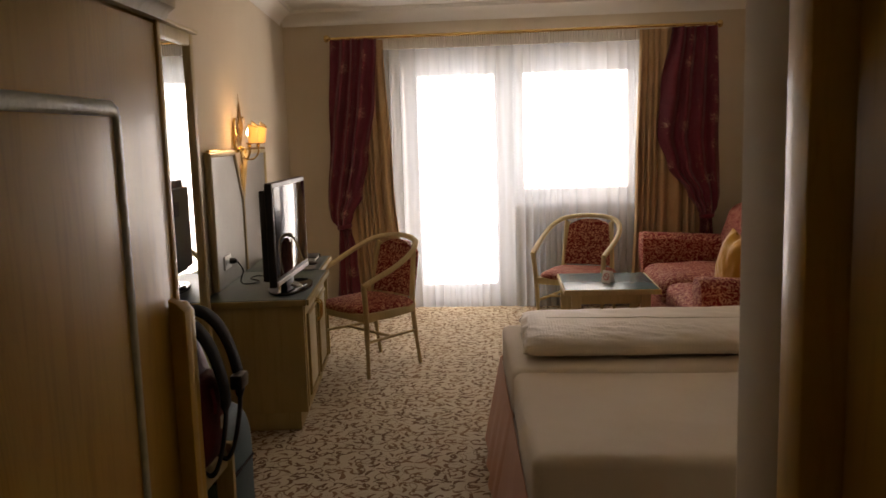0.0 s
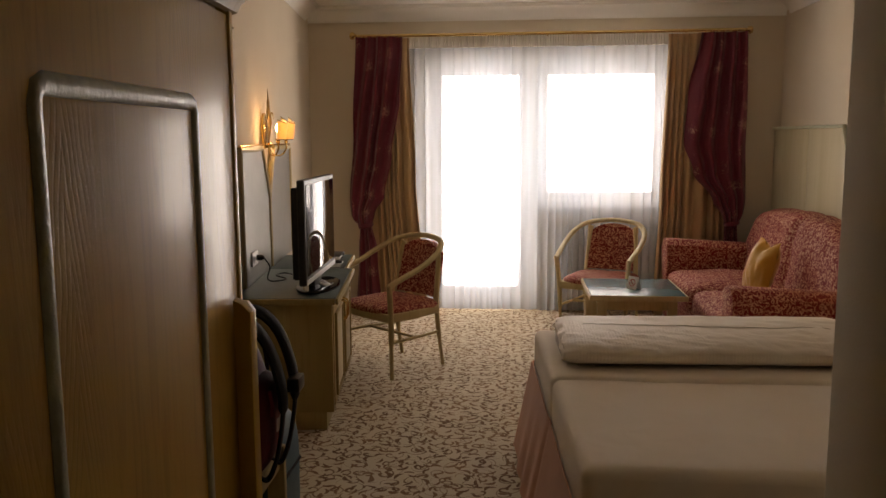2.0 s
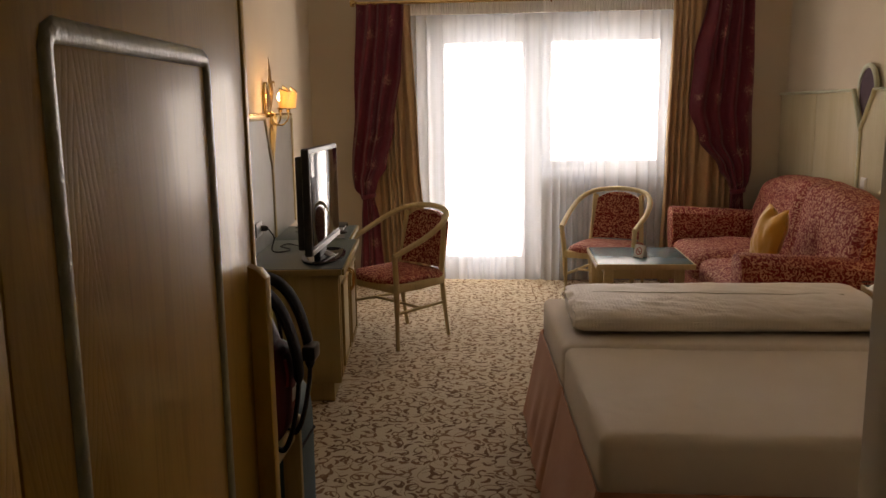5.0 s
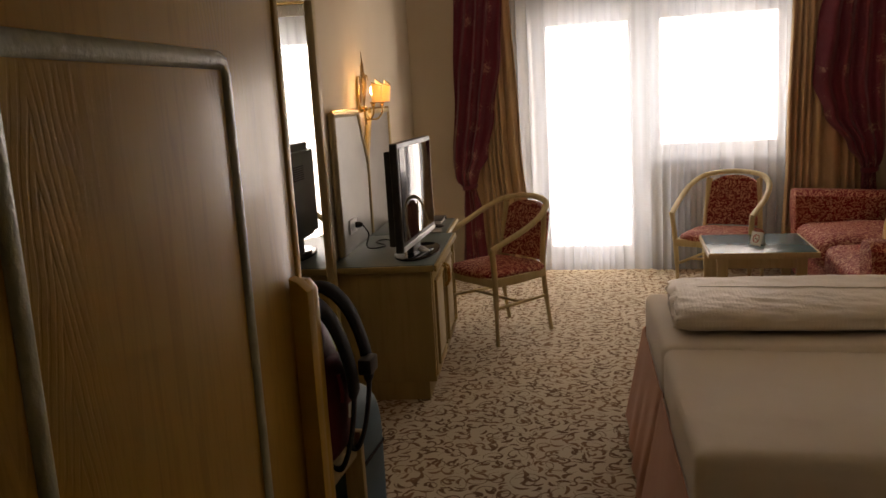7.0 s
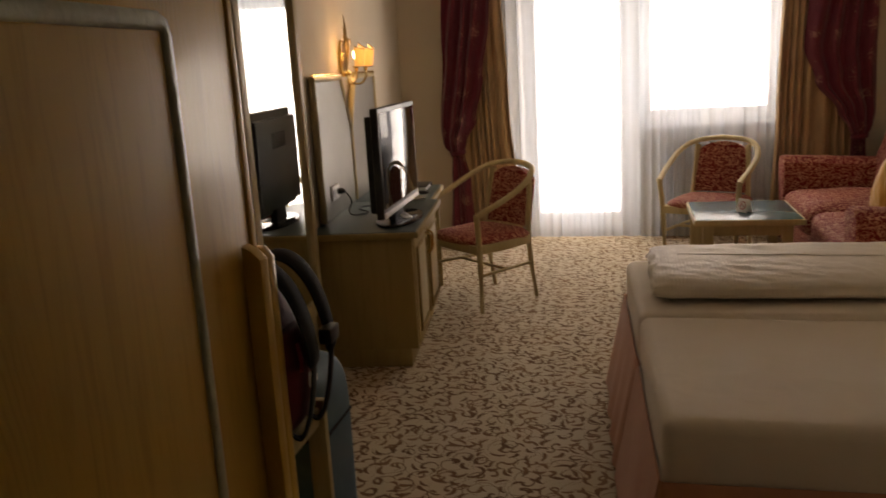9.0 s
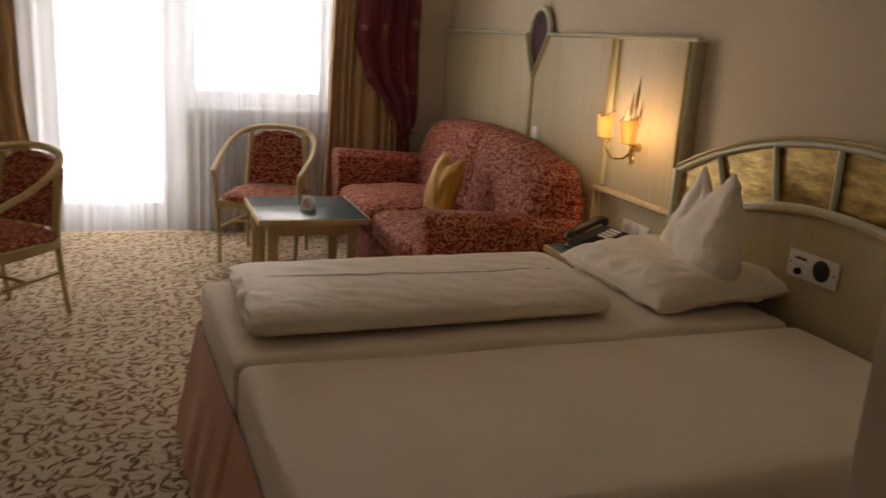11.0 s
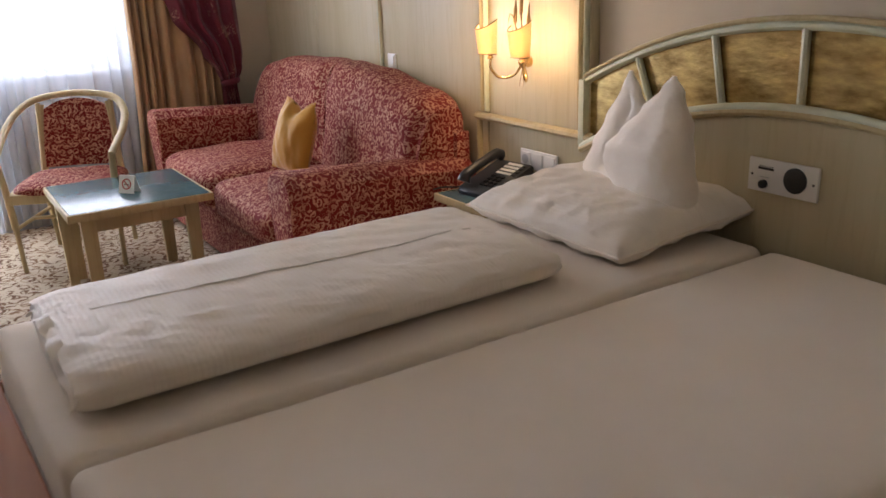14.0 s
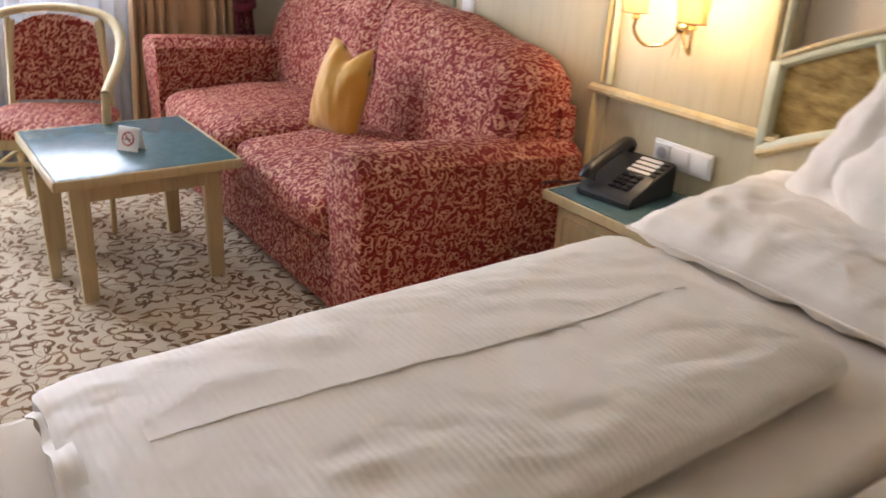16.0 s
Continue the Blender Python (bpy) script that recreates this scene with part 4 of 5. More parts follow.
# ---- east wall: panelling, headboard, bedside ----
PX = 2.15


def moulding(path, r=0.016, flat=0.7, closed=False):
    return tube(path, r, sides=8, flat=flat, up=(1, 0, 0), closed=closed)


def wall_panelling():
    top = 1.61
    w = thing("wall_panelling", pose(0, 0, 0), "cream wood panelling with green-gold mouldings and a pointed notch", "panelling")
    w["kind"] = "structure"
    notch_l = [(7.74, 0.0), (7.74, top), (6.24, top), (6.10, 1.36), (6.10, 0.0)]
    notch_r = [(6.096, 0.0), (6.096, 1.36), (5.92, top), (5.14, top), (5.14, 0.0)]
    for o in ([(7.74, 0.0), (7.74, top), (6.93, top), (6.93, 0.0)], [(6.926, 0.0), (6.926, top)] + notch_l[2:], notch_r):
        part("panel", slab(o, 0.045, "x", m=pose(PX, 0, 0), bevel=0.003), M_PANEL, w)
    part("panel", slab([(5.13, 0.0), (5.13, top - 0.01), (4.47, top - 0.01), (4.47, 0.0)], 0.045, "x", m=pose(PX + 0.004, 0, 0), bevel=0.003), M_PANEL, w)
    x = PX - 0.006
    part("top_moulding", moulding([(x, 7.74, top), (x, 6.235, top)]), M_PALEGREEN, w)
    part("top_moulding", moulding([(x, 5.925, top), (x, 4.455, top)]), M_PALEGREEN, w)
    part("notch_moulding", moulding([(x, 6.24, top), (x, 6.098, 1.35), (x, 5.92, top)], 0.017), M_PALEGREEN, w)
    part("upright_moulding", moulding([(x, 6.098, 1.34), (x, 6.098, 0.02)], 0.014), M_PALEGREEN, w)
    for y in (5.15, 4.50):
        for d in (-0.016, 0.016):
            part("upright_moulding", moulding([(x, y + d, top), (x, y + d, 0.84)], 0.013), M_PALEGREEN if d < 0 else M_CREAM, w)
    part("upright_moulding", moulding([(x, 5.19, 0.80), (x, 5.19, 0.02)], 0.018), M_CREAM, w)
    rail = [(0.0, 0.0), (-0.016, 0.003), (-0.024, 0.014), (-0.02, 0.026), (-0.009, 0.033), (0.0, 0.036)]
    bm = bmesh.new()
    rows = [[bm.verts.new((PX + a, y, 0.795 + b)) for a, b in rail] for y in (5.215, 4.44)]
    for i in range(6):
        bm.faces.new((rows[0][i], rows[0][(i + 1) % 6], rows[1][(i + 1) % 6], rows[1][i]))
    bm.faces.new(rows[0]), bm.faces.new(rows[1][::-1])
    bmesh.ops.recalc_face_normals(bm, faces=bm.faces)
    part("dado_rail", bm, M_CREAM, w)
    oval = [(6.09 + 0.135 * math.sin(k), 1.585 + (0.18 if math.cos(k) > 0 else 0.215) * math.cos(k)) for k in (i * math.pi / 20 for i in range(40))]
    part("oval_inlay", slab([(6.09 + (y - 6.09) * 0.86, 1.585 + (z - 1.585) * 0.9) for y, z in oval], 0.012, "x", m=pose(2.168, 0, 0)), plain("purple_velvet", (0.05, 0.025, 0.04), (0.075, 0.04, 0.055), 9, 0.9), w, "dark purple oval inlay")
    part("oval_frame", tube([(2.172, y, z) for y, z in oval], 0.017, closed=True, sides=8), M_PALEGREEN, w)


wall_panelling()


def headboard():
    c, half = 3.54, 0.95

    def outer(y):
        return 1.262 - 0.262 * (y - c) ** 2

    def inner(y):
        return 1.02 - 0.27 * (y - c) ** 2
    h = thing("headboard", pose(0, 0, 0), "arched cream headboard with gold leaf panels between green bars", "headboard")
    ys = [c + half - i * 2 * half / 48 for i in range(49)]
    o = [(ys[0], 0.30)] + [(y, inner(y) if abs(y - c) < half else 0.79) for y in ys] + [(ys[-1], 0.30)]
    part("lower_panel", slab(o, 0.06, "x", m=pose(2.135, 0, 0)), M_PANEL, h)
    bars = [4.175, 3.868, 3.566, 3.245, 2.93]
    edges = [c + half - 0.01] + bars + [c - half + 0.01]
    for a, b in zip(edges, edges[1:]):
        n = 10
        yy = [a + (b - a) * i / n for i in range(n + 1)]
        o = [(y, outer(y) - 0.008) for y in yy] + [(y, inner(y) + 0.006) for y in yy[::-1]]
        part("gold_panel", slab(o, 0.03, "x", m=pose(2.160, 0, 0)), M_GOLDLEAF, h, "mottled gold leaf panel")
    for y in bars:
        lean = (y - c) * 0.07
        part("bar", tube([(2.148, y + lean, outer(y + lean) - 0.005), (2.148, y - lean, inner(y - lean) + 0.005)], 0.0135, sides=8, flat=0.9, up=(0, 1, 0)), M_PALEGREEN, h, "pale green dividing bar")
    part("arch_rail", tube([(2.15, y, outer(y)) for y in ys], 0.0155, sides=10, flat=1.1, up=(0, 0, 1)), M_PALEGREEN, h)
    part("arch_rail", tube([(2.140, y, outer(y) + 0.020) for y in ys], 0.009, sides=8), M_CREAM, h)
    part("inner_rail", tube([(2.137, y, inner(y)) for y in ys], 0.0165, sides=10, up=(0, 0, 1)), M_PALEGREEN, h)
    part("inner_rail", tube([(2.128, y, inner(y) - 0.012) for y in ys], 0.012, sides=8), M_CREAM, h)
    for s in (1, -1):
        y = c + s * half
        part("end_post", box((2.125, y - 0.016, 0.78), (2.19, y + 0.016, outer(y) + 0.01), 0.008), M_PALEGREEN, h)


headboard()


def bedside_radio():
    r = thing("bedside_radio", pose(2.133, 3.585, 0.812), "white built-in radio panel with a round black speaker", "radio")
    part("faceplate", box((-0.010, -0.12, -0.052), (0.0, 0.12, 0.052), 0.003), M_WHITE, r)
    part("speaker_grille", lathe([(0.039, 0.0), (0.039, 0.003), (0.034, 0.005), (0.006, 0.0035), (0.001, 0.0035)], m=pose(-0.010, -0.045, 0.002, 0, -90), sides=28), M_BLACK, r, "round black speaker grille")
    part("slot", box((-0.012, 0.03, 0.019), (-0.0095, 0.085, 0.026)), M_BLACK, r)
    for i in range(6):
        part("scale_mark", box((-0.0122, 0.033 + i * 0.009, 0.028), (-0.0098, 0.036 + i * 0.009, 0.031)), M_BLACK, r)
    part("knob", lathe([(0.014, 0.0), (0.013, 0.012), (0.009, 0.016), (0.001, 0.0165)], m=pose(-0.010, 0.062, -0.026, 0, -90), sides=20), M_BLACK, r, "black volume knob")
    part("legend", box((-0.0108, 0.045, -0.006), (-0.0098, 0.078, -0.003)), M_SILVER, r)
    for y in (-0.106, 0.106):
        part("screw", lathe([(0.004, 0.0), (0.0035, 0.002), (0.001, 0.0022)], m=pose(-0.010, y, 0.0, 0, -90), sides=10), M_BLACK, r)


bedside_radio()


def socket(m, n, label):
    s = thing("wall_socket" if n > 1 else "light_switch", m, label, "socket" if n > 1 else "switch")
    w = 0.08
    part("faceplate", box((-0.011, -w * n / 2, -0.042), (0.0, w * n / 2, 0.042), 0.004), M_WHITE, s)
    for i in range(n):
        y = (i - (n - 1) / 2) * w
        part("rocker", box((-0.016, y - 0.031, -0.031), (-0.010, y + 0.031, 0.031), 0.003), M_WHITE, s)
        if n > 1 and i == n - 1:
            part("recess", lathe([(0.021, 0.0), (0.021, 0.002), (0.017, 0.0022), (0.001, 0.0022)], m=pose(-0.0155, y, 0, 0, -90), sides=20), M_SILVER, s)
    return s


socket(pose(PX, 4.765, 0.668), 3, "white triple socket and switch plate on the panelling")
socket(pose(PX, 5.99, 1.005), 1, "white light switch on the panelling")


def nightstand():
    n = thing("nightstand", pose(0, 0, 0), "cream bedside cabinet with a blue-green top", "nightstand")
    x0, x1, y0, y1 = 1.77, 2.145, 4.50, 4.985
    part("body", box((x0 + 0.025, y0, 0.06), (x1, y1 - 0.03, 0.52), 0.004), M_CREAM, n)
    part("plinth", box((x0 + 0.05, y0 + 0.01, 0.0), (x1, y1 - 0.05, 0.06)), M_CREAM, n)
    part("top", box((x0, y0, 0.521), (x1, y1, 0.552), 0.004), M_TEAL, n, "blue-green laminate top")
    part("edge", box((x0 - 0.013, y0, 0.517), (x0 - 0.001, y1 + 0.012, 0.550), 0.004), M_CREAM, n)
    part("edge", box((x0, y1 + 0.001, 0.517), (x1, y1 + 0.012, 0.550), 0.004), M_CREAM, n)
    for z0, z1 in ((0.36, 0.505), (0.08, 0.345)):
        d = part("drawer_front", box((x0 + 0.008, y0 + 0.02, z0), (x0 + 0.024, y1 - 0.05, z1), 0.005), M_CREAM, n)
        path = [(x0 + 0.007, y0 + 0.05, z0 + 0.03), (x0 + 0.007, y1 - 0.08, z0 + 0.03), (x0 + 0.007, y1 - 0.08, z1 - 0.03), (x0 + 0.007, y0 + 0.05, z1 - 0.03)]
        part("bead", tube(path, 0.005, closed=True, sides=6), M_CREAM, d)
        part("pull", tube(spline([(x0 + 0.006, 4.70, (z0 + z1) / 2), (x0 - 0.016, 4.715, (z0 + z1) / 2 - 0.006), (x0 - 0.016, 4.765, (z0 + z1) / 2 - 0.006), (x0 + 0.006, 4.78, (z0 + z1) / 2)], 4), 0.004, sides=8), M_BRASS, d, "brass drawer pull")


nightstand()


def telephone():
    t = thing("telephone", pose(1.965, 4.83, 0.553, 0, 0, -82) @ Matrix.Scale(1.12, 4), "black desk telephone with white memory key labels", "telephone")
    side = [(-0.11, 0.0), (0.11, 0.0), (0.112, 0.088), (0.10, 0.098), (-0.10, 0.03), (-0.112, 0.015)]
    part("body", slab(side, 0.185, "x", m=pose(-0.0925, 0, 0), bevel=0.008), M_BLACK, t)
    tilt = pose(0, 0, 0.0645, 18.8)
    hs = spline([(0, -0.105, 0.045), (0, -0.085, 0.062), (0, -0.03, 0.066), (0, 0.03, 0.066), (0, 0.085, 0.062), (0, 0.105, 0.045)], 5)
    k = len(hs)
    rad = [0.026 - 0.008 * math.sin(math.pi * i / (k - 1)) for i in range(k)]
    part("handset", tube([tilt @ (p + Vector((-0.065, 0, -0.025))) for p in hs], rad, sides=12, flat=0.8), M_BLACK, t)
    for r in range(4):
        for c in range(3):
            part("key", box((-0.008 + c * 0.024, -0.082 + r * 0.021, 0.002), (0.010 + c * 0.024, -0.068 + r * 0.021, 0.007), 0.002, m=tilt), M_STRAP, t)
    for r in range(4):
        part("label_strip", box((-0.012, 0.012 + r * 0.022, 0.001), (0.062, 0.026 + r * 0.022, 0.0035), m=tilt), M_WHITE, t, "white paper label strip")
        part("memory_key", box((0.066, 0.012 + r * 0.022, 0.001), (0.084, 0.026 + r * 0.022, 0.005), 0.001, m=tilt), M_BLACK, t)
    part("foot", box((-0.06, 0.07, -0.001), (0.06, 0.1, 0.002)), M_BLACK, t)
    cord = [Vector((-0.085, -0.11, 0.02))] + [Vector((-0.10 - 0.012 * i, -0.10 + 0.06 * math.sin(i * 0.5), 0.006 + 0.003 * math.cos(i * 1.9))) for i in range(9)]
    part("cord", tube(spline(cord, 4), 0.003, sides=6), M_BLACK, t)


telephone()

M_BULB = glow_mat("lit_candle_bulb", (1.0, 0.62, 0.28), 60.0)


def sconce(m, watts, plate, label):
    """Brass reed wall lamp: two curved arms, two curved parchment shields, reed leaves and two bulrushes. Local -x leads out of the wall."""
    s = thing("wall_lamp", m, label, "wall lamp", "reed wall lamps")
    if plate:
        o = [(0.062 * math.sin(k), 0.03 + 0.11 * math.cos(k)) for k in (i * math.pi / 16 for i in range(32))]
        part("backplate", slab(o, 0.02, "x", m=pose(-0.021, 0, 0), bevel=0.006), M_BRASS, s)
    part("boss", lathe([(0.022, 0.0), (0.024, 0.01), (0.016, 0.03), (0.02, 0.042), (0.008, 0.055), (0.001, 0.056)], m=pose(-0.001, 0, -0.06, 0, -90), sides=16), M_BRASS, s)
    for k, (y, x) in enumerate(((0.118, -0.115), (-0.115, -0.125))):
        arm = spline([(-0.035, 0.0, -0.06), (-0.05, y * 0.35, -0.115), (x * 0.75, y * 0.8, -0.125), (x, y, -0.085), (x, y, -0.045)], 7)
        a = part("arm", tube(arm, 0.0055, sides=8), M_BRASS, s)
        part("drip_cup", lathe([(0.006, -0.05), (0.014, -0.045), (0.009, -0.034), (0.018, -0.026), (0.02, -0.02), (0.002, -0.018)], m=pose(x, y, 0), sides=14), M_BRASS, a)
        part("candle", lathe([(0.009, -0.02), (0.009, 0.02), (0.002, 0.021)], m=pose(x, y, 0), sides=12), M_WHITE, a)
        bulb = part("bulb", lathe([(0.006, 0.021), (0.014, 0.035), (0.015, 0.045), (0.008, 0.065), (0.001, 0.075)], m=pose(x, y, 0), sides=12), M_BULB, a, "lit candle bulb")
        bulb.visible_shadow = False

        def shield(u, v, x=x, y=y):
            q = radians(-78 + 156 * u)
            top = 0.075 + 0.03 * (2 * u - 1) ** 2 - 0.022 * (u - 0.5)
            z = -0.025 + v * (top + 0.025)
            r = 0.053 + 0.012 * v
            return Vector((x - r * math.cos(q) + 0.004, y + r * math.sin(q), z))
        sh = part("shade", sheet(shield, 22, 8, 0.0012), M_SHADE, a, "curved parchment shade")
        part("shade_edge", tube([shield(i / 22, 1.0) for i in range(23)], 0.0022, sides=6), M_DARKBRASS, a)
        part("shade_edge", tube([shield(i / 22, 0.0) for i in range(23)], 0.002, sides=6), M_DARKBRASS, a)
        lamp = new("bulb_light", bpy.data.lights.new("bulb_light", "POINT"))
        lamp.data.energy, lamp.data.shadow_soft_size, lamp.data.color = watts, 0.018, (1.0, 0.72, 0.43)
        lamp.matrix_world = m @ pose(x, y, 0.05)
    for pts in ([(-0.035, 0.0, -0.05), (-0.05, 0.015, 0.03), (-0.05, 0.04, 0.11), (-0.06, 0.055, 0.13), (-0.07, 0.06, 0.06)], [(-0.035, 0.0, -0.05), (-0.05, -0.01, 0.06), (-0.05, -0.012, 0.125), (-0.06, -0.02, 0.14), (-0.065, -0.03, 0.10)], [(-0.035, 0.0, -0.06), (-0.04, 0.008, -0.12), (-0.045, 0.014, -0.16)], [(-0.035, 0.0, -0.06), (-0.04, -0.006, -0.12), (-0.045, -0.012, -0.165)]):
        path = spline(pts, 6)
        part("reed_leaf", tube(path, [0.0065 * math.sin(math.pi * (0.12 + 0.85 * i / (len(path) - 1))) for i in range(len(path))], sides=8, flat=0.3), M_DARKBRASS, s)
    for y, z0, z1 in ((0.04, 0.09, 0.185), (0.0, 0.125, 0.26), (-0.045, 0.06, 0.15)):
        rush = part("bulrush", tube([(-0.035, 0, -0.05), (-0.04, y * 0.7, z0 * 0.6), (-0.045, y, z0)], 0.003, sides=6), M_DARKBRASS, s)
        part("rush_head", lathe([(0.003, 0), (0.0075, 0.012), (0.008, (z1 - z0) * 0.6), (0.004, (z1 - z0) * 0.85), (0.0012, z1 - z0 + 0.025), (0.0005, z1 - z0 + 0.03)], m=pose(-0.045, y, z0, 0, 3), sides=12), M_DARKBRASS, rush)


sconce(pose(PX - 0.002, 4.83, 1.14), 2.8, False, "lit brass reed wall lamp with two parchment shades on the panelling")


# ---- window wall: rod, curtains, radiator ----
def curtain_rod():
    r = thing("curtain_rod", pose(0, 7.60, 2.415), "brass curtain rod with ball finials", "curtain rod")
    part("rod", tube([(-1.44, 0, 0), (0.2, 0, 0.004), (1.83, 0, 0.008)], 0.014, sides=12), M_BRASS, r)
    part("rear_rod", tube([(-1.40, 0.06, -0.028), (1.79, 0.06, -0.02)], 0.009, sides=10), M_BRASS, r)
    for x in (-1.47, 1.86):
        part("finial", lathe([(0.012, -0.03), (0.018, -0.026), (0.012, -0.02), (0.03, -0.004), (0.033, 0.008), (0.026, 0.026), (0.004, 0.034)], m=pose(x, 0, 0.004, 0, 90 if x > 0 else -90), sides=18), M_BRASS, r)
    for x in (-1.36, 0.2, 1.75):
        part("bracket", tube([(x, 0.148, 0.0), (x, 0.02, 0.0), (x, 0.0, -0.016)], 0.008, sides=8), M_BRASS, r)
    for i in range(14):
        x = -1.38 + i * 0.026 if i < 7 else 1.46 + (i - 7) * 0.05
        ring = [(x, 0.022 * math.cos(k), -0.008 + 0.022 * math.sin(k)) for k in (j * math.pi / 6 for j in range(12))]
        part("ring", tube(ring, 0.0025, closed=True, sides=5), M_BRASS, r)


curtain_rod()


M_TAPE = cloth("cream_heading_tape", (0.78, 0.76, 0.72), (0.82, 0.80, 0.76), wrinkle=0.05)


def hanging(name, x_left, x_right, z0, z1, y, folds, depth, material, label, cat, seed=0.0, n=140, thick=0.0, drift=0.0):
    """Cloth in even folds between two edges given as functions of height; voile doubles over itself in its folds."""
    sway = 0.017 if material is M_SHEER else 0.004
    def fn(u, v):
        z = z0 + v * (z1 - z0)
        a, b = x_left(z), x_right(z)
        ph = 2 * math.pi * folds * (u + 0.06 * math.sin(u * 9 + seed)) + drift * (1 - v)
        d = depth * (0.35 + 0.65 * (1 - v) ** 0.5) * (math.sin(ph) + 0.35 * math.sin(ph * 0.47 + seed))
        return Vector((a + (b - a) * u + sway * math.cos(ph) * math.sin(math.pi * min(1, u * 12, (1 - u) * 12) / 2), y + d, z))
    bm = sheet(fn, n, 40, thick)
    cloth_ob = solid(name, bm, material, label, cat)
    if material is M_SHEER:
        def tape(u, v):
            a, b = x_left(z1), x_right(z1)
            ph = 2 * math.pi * folds * 3.5 * u
            return Vector((a + (b - a) * u, y - 0.032 + 0.007 * math.sin(ph), z1 - 0.085 + 0.095 * v))
        part("heading_tape", sheet(tape, n * 3, 3, 0.002), M_TAPE, cloth_ob, "pencil-pleated cream heading tape")
    return cloth_ob


hanging("sheer_curtain", lambda z: -1.03, lambda z: 0.155, 0.02, 2.395, 7.655, 17, 0.016, M_SHEER, "white translucent voile curtain in soft folds before the balcony door", "curtain", 1.0, 420)
hanging("sheer_curtain", lambda z: 0.13, lambda z: 1.32, 0.02, 2.395, 7.635, 16, 0.016, M_SHEER, "white translucent voile curtain in soft folds before the window", "curtain", 4.0, 420)
hanging("side_curtain", lambda z: -1.40 + 0.06 * (2.39 - z) / 2.4, lambda z: line(z, [(2.39, -0.985), (1.2, -0.935), (0.0, -0.84)]), 0.02, 2.392, 7.575, 8, 0.030, M_OCHRE, "heavy ochre curtain hanging straight to the carpet", "curtain", 2.0, 110, 0.003)
hanging("side_curtain", lambda z: line(z, [(2.4, 1.20), (1.0, 1.165), (0.0, 1.13)]), lambda z: 1.80, 0.02, 2.392, 7.575, 9, 0.030, M_OCHRE, "heavy ochre curtain hanging straight to the carpet", "curtain", 5.0, 110, 0.003)


def tied_curtain(xl, xr, tie, label, seed):
    """A gathered curtain that blouses over its tie and falls in a narrow tail. xl, xr: its edges by height."""
    c = thing("tied_curtain", pose(0, 0, 0), label, "curtain", "burgundy curtains")
    tx, tz = tie

    def cloth_at(z_low, z_high, n, m):
        def fn(u, v):
            z = z_low + v * (z_high - z_low)
            a, b = line(z, xl), line(z, xr)
            q = (z - tz)
            if q > 0:
                puff_y = 0.05 * math.exp(-((q - 0.16) / 0.16) ** 2) + 0.012
                amp = 0.012 + 0.018 * min(1, q / 0.5)
            else:
                puff_y, amp = 0.012 + 0.02 * min(1.0, -q / 0.3), 0.012
            ph = 2 * math.pi * 3.6 * u + seed + 1.2 * math.sin(z * 2.0) + 2.2 * noise.noise(Vector((u * 3, z * 0.8, seed)))
            swirl = 2.2 * (z - tz) * (u - 0.5)
            y = 7.515 - puff_y * math.sin(math.pi * u) ** 0.5 + amp * math.sin(ph + swirl) + 0.008 * noise.noise(Vector((u * 6, z * 5, seed)))
            zz = z
            if 0 < q < 0.12:
                zz = z - 0.075 * math.sin(math.pi * u) * (1 - q / 0.12)
            return Vector((a + (b - a) * u, y, zz))
        return sheet(fn, n, m, 0.003)
    part("drape", cloth_at(tz, 2.395, 70, 60), M_BURGUNDY, c)
    part("tail", cloth_at(0.02, tz + 0.02, 40, 24), M_BURGUNDY, c)
    a, b = line(tz, xl), line(tz, xr)
    band = [((a + b) / 2 + (b - a) * 0.55 * math.cos(k), 7.50 + 0.055 * math.sin(k), tz - 0.005 + 0.01 * math.cos(k)) for k in (i * math.pi / 10 for i in range(20))]
    part("tieback", tube(band, 0.02, closed=True, sides=8, flat=0.4, up=(0, 0, 1)), M_BURGUNDY, c)


tied_curtain([(2.4, -1.43), (1.6, -1.47), (1.0, -1.515), (0.86, -1.50), (0.79, -1.425), (0.55, -1.44), (0.0, -1.47)],
             [(2.4, -1.03), (1.9, -1.06), (1.4, -1.13), (1.05, -1.20), (0.88, -1.29), (0.79, -1.315), (0.55, -1.27), (0.0, -1.24)],
             (-1.37, 0.79), "burgundy curtain with gold sprigs tied back in a narrow tail", 0.5)
tied_curtain([(2.4, 1.455), (1.9, 1.37), (1.5, 1.345), (1.25, 1.43), (1.0, 1.60), (0.87, 1.68), (0.82, 1.705), (0.5, 1.70), (0.0, 1.69)],
             [(2.4, 1.83), (1.6, 1.85), (1.0, 1.87), (0.9, 1.855), (0.82, 1.81), (0.5, 1.83), (0.0, 1.85)],
             (1.75, 0.82), "burgundy curtain with gold sprigs tied back at its outer side", 2.0)


